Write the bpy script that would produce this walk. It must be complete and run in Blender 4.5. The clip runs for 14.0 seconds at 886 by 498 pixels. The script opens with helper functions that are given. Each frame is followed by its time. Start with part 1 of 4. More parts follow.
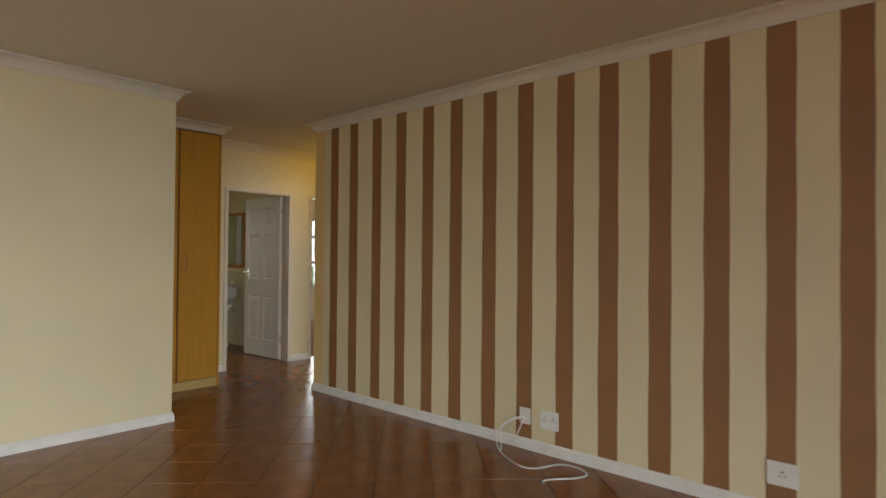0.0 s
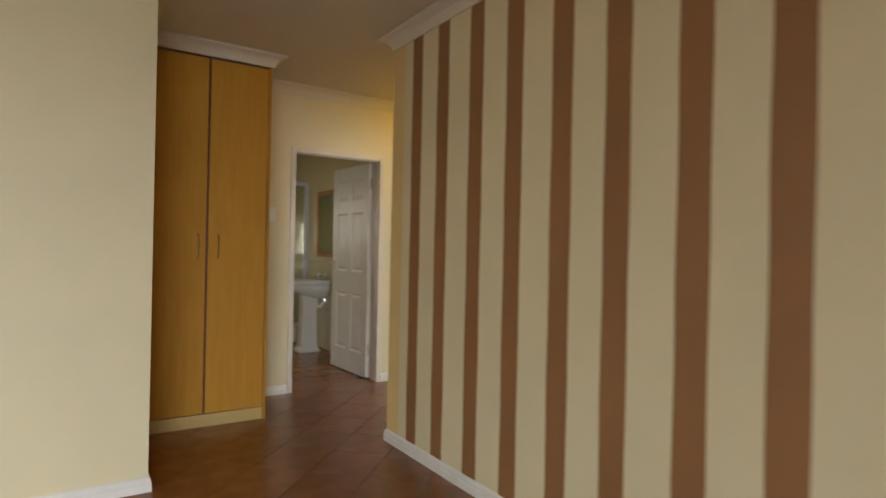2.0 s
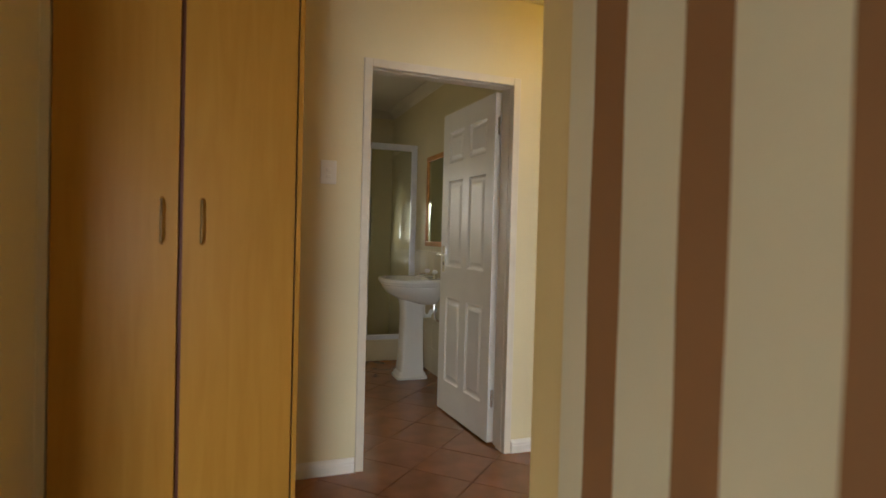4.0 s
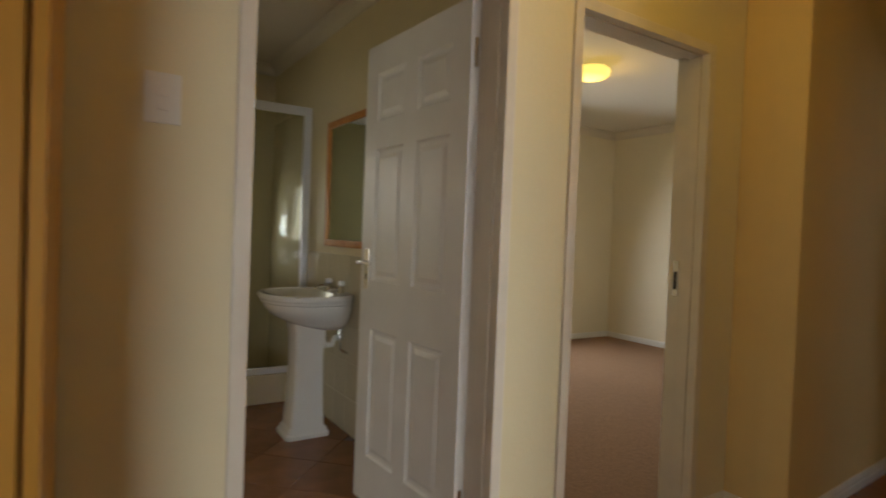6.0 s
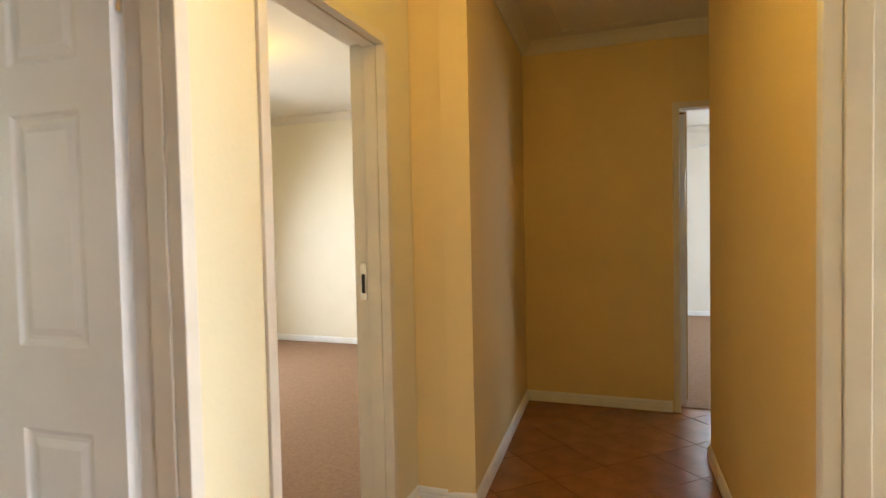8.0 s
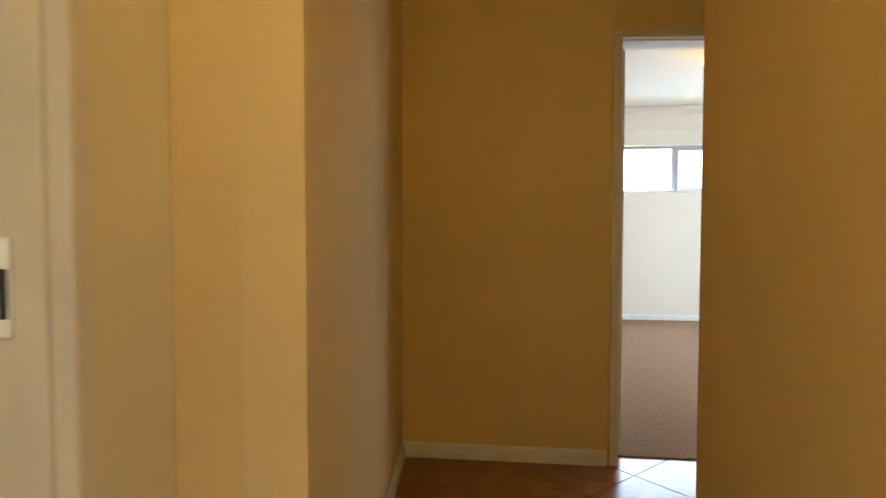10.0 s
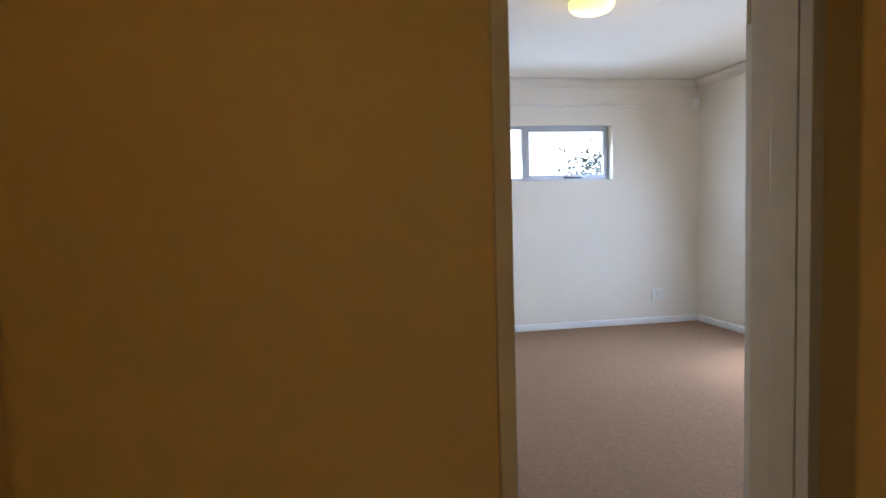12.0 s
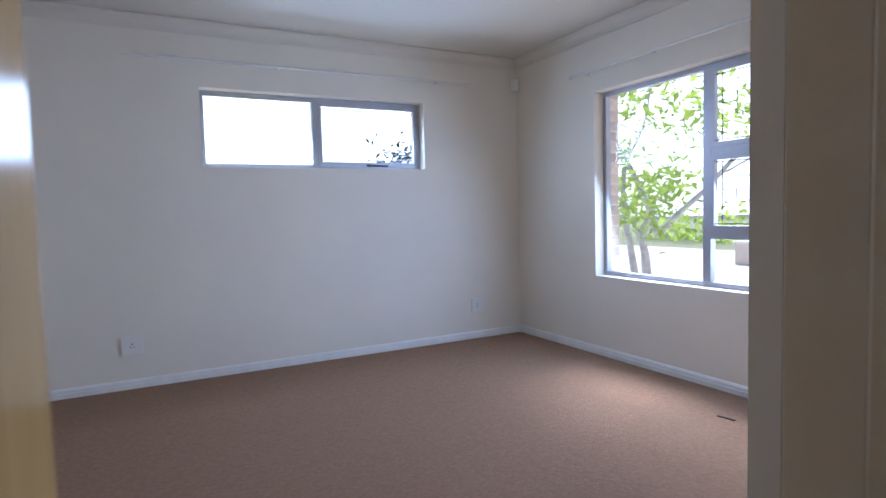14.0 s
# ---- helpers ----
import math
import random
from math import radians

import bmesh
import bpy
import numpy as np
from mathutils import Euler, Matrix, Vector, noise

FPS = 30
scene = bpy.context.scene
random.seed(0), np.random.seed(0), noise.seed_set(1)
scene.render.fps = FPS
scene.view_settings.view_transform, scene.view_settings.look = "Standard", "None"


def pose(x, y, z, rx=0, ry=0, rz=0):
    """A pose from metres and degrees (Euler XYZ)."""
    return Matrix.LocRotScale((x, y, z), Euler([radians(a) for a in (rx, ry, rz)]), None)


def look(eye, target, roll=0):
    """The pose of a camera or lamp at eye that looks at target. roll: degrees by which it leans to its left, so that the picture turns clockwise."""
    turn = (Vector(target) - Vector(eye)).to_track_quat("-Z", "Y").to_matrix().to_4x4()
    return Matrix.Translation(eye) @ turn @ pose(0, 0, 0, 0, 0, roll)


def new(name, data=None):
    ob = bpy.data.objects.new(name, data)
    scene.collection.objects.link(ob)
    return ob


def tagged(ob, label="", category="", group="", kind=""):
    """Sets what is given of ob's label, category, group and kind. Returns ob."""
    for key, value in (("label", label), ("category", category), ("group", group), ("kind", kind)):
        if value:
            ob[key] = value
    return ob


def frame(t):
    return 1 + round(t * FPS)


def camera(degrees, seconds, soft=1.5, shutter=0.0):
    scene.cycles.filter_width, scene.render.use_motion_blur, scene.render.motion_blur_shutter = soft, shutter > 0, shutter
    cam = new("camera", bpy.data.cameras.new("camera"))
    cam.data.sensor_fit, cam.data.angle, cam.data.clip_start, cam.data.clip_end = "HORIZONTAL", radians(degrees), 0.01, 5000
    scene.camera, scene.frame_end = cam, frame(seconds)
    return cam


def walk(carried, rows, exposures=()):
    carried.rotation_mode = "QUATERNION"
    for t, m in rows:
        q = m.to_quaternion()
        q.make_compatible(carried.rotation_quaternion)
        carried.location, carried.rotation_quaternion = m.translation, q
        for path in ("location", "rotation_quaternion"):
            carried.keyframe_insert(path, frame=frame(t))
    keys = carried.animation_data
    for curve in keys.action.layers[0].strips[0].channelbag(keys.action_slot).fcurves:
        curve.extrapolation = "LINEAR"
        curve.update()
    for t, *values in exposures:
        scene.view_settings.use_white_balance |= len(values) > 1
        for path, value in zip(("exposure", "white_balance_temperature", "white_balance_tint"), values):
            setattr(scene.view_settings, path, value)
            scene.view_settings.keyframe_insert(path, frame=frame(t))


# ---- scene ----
cam = camera(75.7, 14.0, soft=1.6, shutter=0.5)
PATH = [
    (0, (-0.205, -0.188, 1.31), (1.28, 1.151, 1.337), 0.5),
    (0.5, (0.198, 0.031, 1.308), (1.603, 1.454, 1.333), 0.6),
    (1, (0.606, 0.362, 1.271), (1.94, 1.853, 1.295), 0.8),
    (1.5, (0.992, 0.729, 1.25), (2.25, 2.284, 1.259), 1.0),
    (2, (1.363, 1.205, 1.242), (2.458, 2.879, 1.243), 1.2),
    (2.5, (1.677, 1.755, 1.238), (2.55, 3.554, 1.21), 1.3),
    (3, (1.907, 2.251, 1.176), (2.644, 4.11, 1.144), 1.7),
    (3.2, (2.026, 2.404, 1.181), (2.702, 4.286, 1.144), 1.6),
    (5.3, (2.483, 4.159, 1.203), (3.234, 6.012, 1.155), 1.5),
    (5.5, (2.513, 4.260, 1.207), (3.322, 6.089, 1.161), 2.3),
    (6, (2.594, 4.471, 1.211), (3.668, 6.158, 1.166), 2.2),
    (6.5, (2.654, 4.642, 1.225), (3.982, 6.137, 1.188), 1.7),
    (7, (2.665, 4.785, 1.227), (4.221, 6.040, 1.208), 1.2),
    (7.5, (2.632, 4.836, 1.257), (4.369, 5.827, 1.209), -0.0),
    (8, (2.726, 4.919, 1.276), (4.599, 5.617, 1.206), -1.2),
    (8.2, (2.817, 4.950, 1.275), (4.690, 5.646, 1.185), -0.6),
    (10.3, (4.309, 5.326, 1.152), (6.299, 5.502, 1.07), -0.7),
    (10.5, (4.476, 5.337, 1.156), (6.468, 5.489, 1.066), -1.2),
    (11, (4.930, 5.332, 1.273), (6.925, 5.307, 1.144), -0.1),
    (11.5, (5.265, 5.255, 1.281), (7.252, 5.071, 1.156), -1.1),
    (12, (5.609, 5.133, 1.259), (7.578, 4.804, 1.135), -1.6),
    (12.5, (5.968, 5.044, 1.243), (7.908, 4.575, 1.118), -1.4),
    (13, (6.284, 4.927, 1.227), (8.156, 4.236, 1.097), -1.3),
    (13.5, (6.589, 4.736, 1.210), (8.397, 3.891, 1.079), -1.5),
    (14, (6.757, 4.564, 1.188), (8.524, 3.637, 1.060), -1.6),
]
walk(cam, [(t, look(eye, target, roll)) for t, eye, target, roll in PATH], [(0, 0.13, 6600, 9), (1.5, 0.35, 6600, 9), (3.0, 0.75, 6600, 9), (5.3, 0.2, 6500, 10), (6.5, 0.6, 6500, 10), (7.2, 1.1, 6400, 10), (8.0, 1.78, 6150, 11), (10.3, 1.7, 6200, 10), (11.0, 1.62, 6000, 12), (12.0, 1.02, 5600, 16), (13.0, 0.45, 5300, 19), (14.0, 0.48, 5150, 21)])

# ---- plan: room faces in metres ----
BATH0, BATH1 = (1.5, 5.919), (5.35, 5.977)
S0, S1 = (3.1, 4.48), (6.084, 4.645)
FARX, ENDT = 6.862, 0.272
B2E, B2S, B2N = 11.293, 1.35, 5.9
B1E, B1N = 8.35, 9.5

# ---- world, sun, window light ----
world = bpy.data.worlds.new("sky_world")
scene.world = world
world.use_nodes = True
wn = world.node_tree
sky = wn.nodes.new("ShaderNodeTexSky")
sky.sky_type, sky.sun_disc = "NISHITA", False
sky.sun_elevation, sky.sun_rotation = radians(52), radians(150)
sky.dust_density, sky.air_density = 4.0, 1.0
wn.nodes["Background"].inputs["Strength"].default_value = 0.15
wn.links.new(sky.outputs[0], wn.nodes["Background"].inputs["Color"])

sun = new("sun", bpy.data.lights.new("sun", "SUN"))
sun.data.energy, sun.data.angle, sun.data.color = 4.2, radians(25), (1.0, 0.96, 0.9)
sun.matrix_world = look((0, 0, 30), (-9, 16, 0))


def window_light(name, eye, target, w, h, watts, color=(0.62, 0.8, 1.0), spread=115):
    """Daylight entering through an opening."""
    data = bpy.data.lights.new(name, "AREA")
    data.shape, data.size, data.size_y, data.energy, data.color = "RECTANGLE", w, h, watts, color
    data.spread = radians(spread)
    ob = new(name, data)
    ob.matrix_world = look(eye, target)
    return ob


window_light("daylight_lounge", (-1.1, -4.47, 0.9), (-1.1, 0, -1.9), 3.4, 1.7, 178, (0.88, 0.95, 1.0), 100)
window_light("daylight_lounge", (-4.47, 0.9, 1.4), (0, 0.9, -1.0), 1.8, 1.1, 32, (0.88, 0.95, 1.0))
window_light("daylight_strip", (B2E + 0.085, 3.245, 1.86), (9, 3.245, 0.9), 1.7, 0.48, 13, spread=160)
window_light("daylight_bedroom", (9.2, B2S - 0.075, 1.37), (9.2, 4, 0.2), 1.98, 1.36, 30, spread=160)
window_light("daylight_front_bedroom", (6.51, B1N + 0.065, 1.35), (6.51, 7, 0.4), 1.3, 1.28, 26, (0.95, 0.98, 1.0), 150)
window_light("daylight_side_bedroom", (4.5, 1.05, 1.4), (4.2, 4.5, 0.4), 1.6, 1.2, 24, (0.97, 0.99, 1.0))
window_light("daylight_bathroom", (2.5, 9.38, 1.58), (2.9, 7, 0.8), 0.65, 0.7, 8, (1.0, 0.97, 0.88), 160)
window_light("daylight_shower", (3.62, 9.38, 1.36), (3.5, 7, 0.8), 0.24, 0.46, 1.0, (1.0, 0.98, 0.92), 160)

# ---- materials ----


def mat(name, color, rough=0.6, metal=0.0, var=0.08, scale=6.0, bump=0.15, bscale=120.0, spec=0.5, dark=0.0):
    """Colour with broad mottling and fine relief, in object coordinates."""
    m = bpy.data.materials.new(name)
    m.use_nodes = True
    t = m.node_tree
    b = t.nodes["Principled BSDF"]
    co = t.nodes.new("ShaderNodeTexCoord")
    n1, n2 = t.nodes.new("ShaderNodeTexNoise"), t.nodes.new("ShaderNodeTexNoise")
    n1.inputs["Scale"].default_value, n1.inputs["Detail"].default_value = scale, 6
    n2.inputs["Scale"].default_value, n2.inputs["Detail"].default_value = bscale, 3
    t.links.new(co.outputs["Object"], n1.inputs["Vector"])
    t.links.new(co.outputs["Object"], n2.inputs["Vector"])
    ramp = t.nodes.new("ShaderNodeValToRGB")
    ramp.color_ramp.elements[0].position, ramp.color_ramp.elements[1].position = 0.3, 0.72
    ramp.color_ramp.elements[0].color = (*[c * (1 - var) for c in color], 1)
    ramp.color_ramp.elements[1].color = (*[min(1, c * (1 + var * 0.6)) for c in color], 1)
    t.links.new(n1.outputs["Fac"], ramp.inputs["Fac"])
    t.links.new(ramp.outputs["Color"], b.inputs["Base Color"])
    rr = t.nodes.new("ShaderNodeMapRange")
    rr.inputs["To Min"].default_value, rr.inputs["To Max"].default_value = max(0.02, rough * 0.85), min(1, rough * 1.15)
    t.links.new(n1.outputs["Fac"], rr.inputs["Value"])
    t.links.new(rr.outputs["Result"], b.inputs["Roughness"])
    b.inputs["Metallic"].default_value = metal
    b.inputs["Specular IOR Level"].default_value = spec
    if bump:
        bp = t.nodes.new("ShaderNodeBump")
        bp.inputs["Strength"].default_value, bp.inputs["Distance"].default_value = bump, 0.004
        t.links.new(n2.outputs["Fac"], bp.inputs["Height"])
        t.links.new(bp.outputs["Normal"], b.inputs["Normal"])
    return m


def per_piece(m, amount=0.25):
    """Vary a material from piece to piece by the object's random number."""
    t = m.node_tree
    b = t.nodes["Principled BSDF"]
    src = b.inputs["Base Color"].links[0].from_socket
    info, hsv, rng = t.nodes.new("ShaderNodeObjectInfo"), t.nodes.new("ShaderNodeHueSaturation"), t.nodes.new("ShaderNodeMapRange")
    rng.inputs["To Min"].default_value, rng.inputs["To Max"].default_value = 1 - amount, 1 + amount
    t.links.new(info.outputs["Random"], rng.inputs["Value"])
    t.links.new(rng.outputs["Result"], hsv.inputs["Value"])
    t.links.new(src, hsv.inputs["Color"])
    t.links.new(hsv.outputs["Color"], b.inputs["Base Color"])
    return m


def wood_mat(name, light, dark, rough, stretch):
    m = mat(name, light, rough, 0, 0.1, 3.0, 0.05, 90, spec=0.13)
    t = m.node_tree
    b = t.nodes["Principled BSDF"]
    co, mp, nz, rp = (t.nodes.new(n) for n in ("ShaderNodeTexCoord", "ShaderNodeMapping", "ShaderNodeTexNoise", "ShaderNodeValToRGB"))
    mp.inputs["Scale"].default_value = stretch
    nz.inputs["Scale"].default_value, nz.inputs["Detail"].default_value, nz.inputs["Distortion"].default_value = 4, 8, 0.6
    rp.color_ramp.elements[0].color, rp.color_ramp.elements[1].color = (*dark, 1), (*light, 1)
    rp.color_ramp.elements[0].position, rp.color_ramp.elements[1].position = 0.3, 0.65
    t.links.new(co.outputs["Object"], mp.inputs["Vector"])
    t.links.new(mp.outputs["Vector"], nz.inputs["Vector"])
    t.links.new(nz.outputs["Fac"], rp.inputs["Fac"])
    t.links.new(rp.outputs["Color"], b.inputs["Base Color"])
    return m


def glass_mat(name, tint=(1, 1, 1), rough=0.0, gloss=0.18):
    m = bpy.data.materials.new(name)
    m.use_nodes = True
    t = m.node_tree
    t.nodes.remove(t.nodes["Principled BSDF"])
    out = t.nodes["Material Output"]
    tr, gl, mx, fr = (t.nodes.new(n) for n in ("ShaderNodeBsdfTransparent", "ShaderNodeBsdfGlossy", "ShaderNodeMixShader", "ShaderNodeLayerWeight"))
    tr.inputs["Color"].default_value = (*tint, 1)
    gl.inputs["Roughness"].default_value = rough
    fr.inputs["Blend"].default_value = 0.35
    pw, ml = t.nodes.new("ShaderNodeMath"), t.nodes.new("ShaderNodeMath")
    pw.operation, ml.operation = "POWER", "MULTIPLY_ADD"
    pw.inputs[1].default_value, ml.inputs[1].default_value, ml.inputs[2].default_value = 3.0, gloss, 0.025
    t.links.new(fr.outputs["Facing"], pw.inputs[0])
    t.links.new(pw.outputs[0], ml.inputs[0])
    t.links.new(ml.outputs[0], mx.inputs[0])
    t.links.new(tr.outputs[0], mx.inputs[1])
    t.links.new(gl.outputs[0], mx.inputs[2])
    t.links.new(mx.outputs[0], out.inputs["Surface"])
    return m


def glow_mat(name, color, strength):
    m = bpy.data.materials.new(name)
    m.use_nodes = True
    b = m.node_tree.nodes["Principled BSDF"]
    b.inputs["Base Color"].default_value = (0.85, 0.8, 0.6, 1)
    b.inputs["Emission Color"].default_value = (*color, 1)
    b.inputs["Emission Strength"].default_value = strength
    return m


M_CREAM = mat("cream_paint", (0.73, 0.655, 0.44), 0.55, var=0.05, scale=1.6, bump=0.12, bscale=55)
M_OFFWHITE = mat("off_white_paint", (0.8, 0.75, 0.65), 0.55, var=0.04, scale=1.6, bump=0.12, bscale=55)
# cream paint again, with the corridor's warm bounced light put into the colour
M_HALL = mat("hall_cream_warm_light", (0.75, 0.568, 0.252), 0.5, var=0.06, scale=1.6, bump=0.12, bscale=55)
M_PALE = mat("pale_cream_paint", (0.8, 0.74, 0.58), 0.55, var=0.04, scale=1.6, bump=0.12, bscale=55)
M_BROWN = mat("brown_stripe_paint", (0.30, 0.148, 0.06), 0.55, var=0.08, scale=2.5, bump=0.12, bscale=55)
M_CEIL = mat("ceiling_paint", (0.70, 0.655, 0.565), 0.8, var=0.04, scale=1.2, bump=0.1, bscale=40)
M_WHITE = mat("white_gloss_paint", (0.78, 0.77, 0.74), 0.3, var=0.05, scale=5, bump=0.05, bscale=60)
M_FRAME = mat("door_frame_paint", (0.70, 0.645, 0.55), 0.35, var=0.07, scale=7, bump=0.06, bscale=50)
M_SKIRT = mat("skirting_paint", (0.78, 0.77, 0.74), 0.4, var=0.08, scale=9, bump=0.05)
M_TILE = per_piece(mat("terracotta_tile", (0.27, 0.105, 0.035), 0.24, var=0.22, scale=7, bump=0.1, bscale=24), 0.06)
M_GROUT = mat("dark_grout", (0.12, 0.055, 0.028), 0.8)
M_CARPET = mat("beige_carpet", (0.31, 0.192, 0.118), 0.95, var=0.18, scale=60, bump=0.8, bscale=900, spec=0.1)
M_VENEER = wood_mat("honey_veneer", (0.55, 0.285, 0.05), (0.50, 0.245, 0.038), 0.34, (7, 7, 0.6))
M_GLOSSVENEER = wood_mat("glossy_veneer", (0.52, 0.33, 0.12), (0.46, 0.28, 0.09), 0.2, (6, 6, 0.5))
M_REDWOOD = mat("reddish_edge", (0.16, 0.04, 0.015), 0.5)
M_PINE = wood_mat("orange_pine", (0.62, 0.3, 0.1), (0.45, 0.18, 0.05), 0.4, (2, 2, 9))
M_CHROME = mat("chrome", (0.75, 0.75, 0.75), 0.12, 1.0, 0.05, 20, 0)
M_BRASS = mat("dull_brass", (0.5, 0.4, 0.24), 0.25, 1.0, 0.1, 20, 0)
M_DARK = mat("dark_void", (0.012, 0.01, 0.01), 0.7, bump=0)
M_CERAMIC = mat("white_ceramic", (0.8, 0.79, 0.76), 0.12, var=0.02, bump=0)
M_PLASTIC = mat("white_plastic", (0.78, 0.77, 0.73), 0.35, var=0.03, bump=0)
M_ALU = mat("grey_aluminium", (0.42, 0.43, 0.47), 0.4, 0.5, 0.06, 12, 0.03)
M_ALUW = mat("white_aluminium", (0.75, 0.76, 0.8), 0.3, 0.1, 0.05, 12, 0)
M_WALLTILE = per_piece(mat("cream_wall_tile", (0.68, 0.61, 0.44), 0.2, var=0.05, bump=0.02), 0.05)
M_GLASS = glass_mat("window_glass")
M_SHGLASS = glass_mat("shower_glass", (0.9, 0.91, 0.84), gloss=0.5)
M_MIRROR = mat("mirror_silver", (0.82, 0.88, 0.84), 0.02, 1.0, 0.01, 3, 0)
M_LAMP = glow_mat("lamp_glow", (1.0, 0.72, 0.14), 0.9)
M_BRICK = per_piece(mat("face_brick", (0.72, 0.6, 0.46), 0.85, var=0.2, scale=14, bump=0.4, bscale=70), 0.2)
M_MORTAR = mat("mortar", (0.45, 0.42, 0.38), 0.95)
M_BARK = mat("pale_grey_bark", (0.58, 0.56, 0.52), 0.9, var=0.3, scale=9, bump=0.8, bscale=30)
M_LEAF = per_piece(mat("leaf_green", (0.12, 0.19, 0.035), 0.6, var=0.4, scale=3, bump=0), 0.2)
lt = M_LEAF.node_tree
tl, lm = lt.nodes.new("ShaderNodeBsdfTranslucent"), lt.nodes.new("ShaderNodeMixShader")
tl.inputs["Color"].default_value = (0.43, 0.57, 0.1, 1)
lm.inputs[0].default_value = 0.55
lt.links.new(lt.nodes["Principled BSDF"].outputs[0], lm.inputs[1])
lt.links.new(tl.outputs[0], lm.inputs[2])
lt.links.new(lm.outputs[0], lt.nodes["Material Output"].inputs["Surface"])
M_BUSH = mat("dark_bush_leaf", (0.05, 0.09, 0.05), 0.6, var=0.4, scale=3, bump=0)
M_PAVE = mat("pale_paving", (0.62, 0.58, 0.52), 0.9, var=0.1, scale=2, bump=0.2)
M_GROUND = mat("dry_grass", (0.16, 0.18, 0.07), 0.95, var=0.3, scale=0.8, bump=0.5)
M_OUTWALL = mat("garden_wall_plaster", (0.55, 0.47, 0.38), 0.9, var=0.1)
M_ROOF = mat("grey_roof_sheet", (0.4, 0.4, 0.42), 0.6)

# ---- mesh helpers ----


def add_box(bm, lo, hi, bevel=0.0):
    vs = [bm.verts.new((x, y, z)) for x in (lo[0], hi[0]) for y in (lo[1], hi[1]) for z in (lo[2], hi[2])]
    fs = [bm.faces.new([vs[i] for i in q]) for q in ((0, 1, 3, 2), (4, 6, 7, 5), (0, 4, 5, 1), (2, 3, 7, 6), (0, 2, 6, 4), (1, 5, 7, 3))]
    if bevel:
        edges = list({e for f in fs for e in f.edges})
        bmesh.ops.bevel(bm, geom=edges, offset=bevel, segments=2, affect="EDGES", profile=0.6)
    return bm


def box(lo, hi, bevel=0.0):
    return add_box(bmesh.new(), lo, hi, bevel)


def add_loft(bm, rings, closed=True, caps=True):
    """Skin a list of rings, each a list of points."""
    vr = [[bm.verts.new(p) for p in r] for r in rings]
    n = len(rings[0])
    for a, b in zip(vr, vr[1:]):
        for i in range(n if closed else n - 1):
            bm.faces.new((a[i], a[(i + 1) % n], b[(i + 1) % n], b[i]))
    if caps:
        bm.faces.new(vr[0][::-1])
        bm.faces.new(vr[-1])
    return bm


def add_tube(bm, pts, radii, n=10):
    """A round tube through points."""
    rings = []
    pts = [Vector(p) for p in pts]
    if not hasattr(radii, "__len__"):
        radii = [radii] * len(pts)
    for i, p in enumerate(pts):
        d = (pts[min(i + 1, len(pts) - 1)] - pts[max(i - 1, 0)]).normalized()
        u = d.orthogonal().normalized() if i == 0 else (u - d * u.dot(d)).normalized()
        v = d.cross(u)
        rings.append([p + radii[i] * (math.cos(a) * u + math.sin(a) * v) for a in (2 * math.pi * k / n for k in range(n))])
    return add_loft(bm, rings)


def finish(bm, name, material, smooth=False):
    bmesh.ops.recalc_face_normals(bm, faces=bm.faces)
    me = bpy.data.meshes.new(name)
    bm.to_mesh(me)
    bm.free()
    me.materials.append(material)
    if smooth:
        me.polygons.foreach_set("use_smooth", [True] * len(me.polygons))
        me.set_sharp_from_angle(angle=radians(40))
    return me


def part(name, bm, material, parent=None, label="", smooth=False, m=None):
    ob = new(name, finish(bm, name, material, smooth))
    if parent is not None:
        ob.parent = parent
    if m is not None:
        ob.matrix_basis = m
    if label:
        ob["label"] = label
    return ob


def empty(name, m, label, category, group="", kind=""):
    ob = new(name)
    ob.matrix_basis = m
    return tagged(ob, label, category, group, kind)


def structure(name, bm, material, label, category, smooth=False, m=None):
    return tagged(part(name, bm, material, None, "", smooth, m), label, category, "", "structure")


def frame2d(p0, p1):
    """The pose with x along p0 to p1, y to the left of it."""
    return pose(p0[0], p0[1], 0, 0, 0, math.degrees(math.atan2(p1[1] - p0[1], p1[0] - p0[0]))), math.dist(p0, p1)


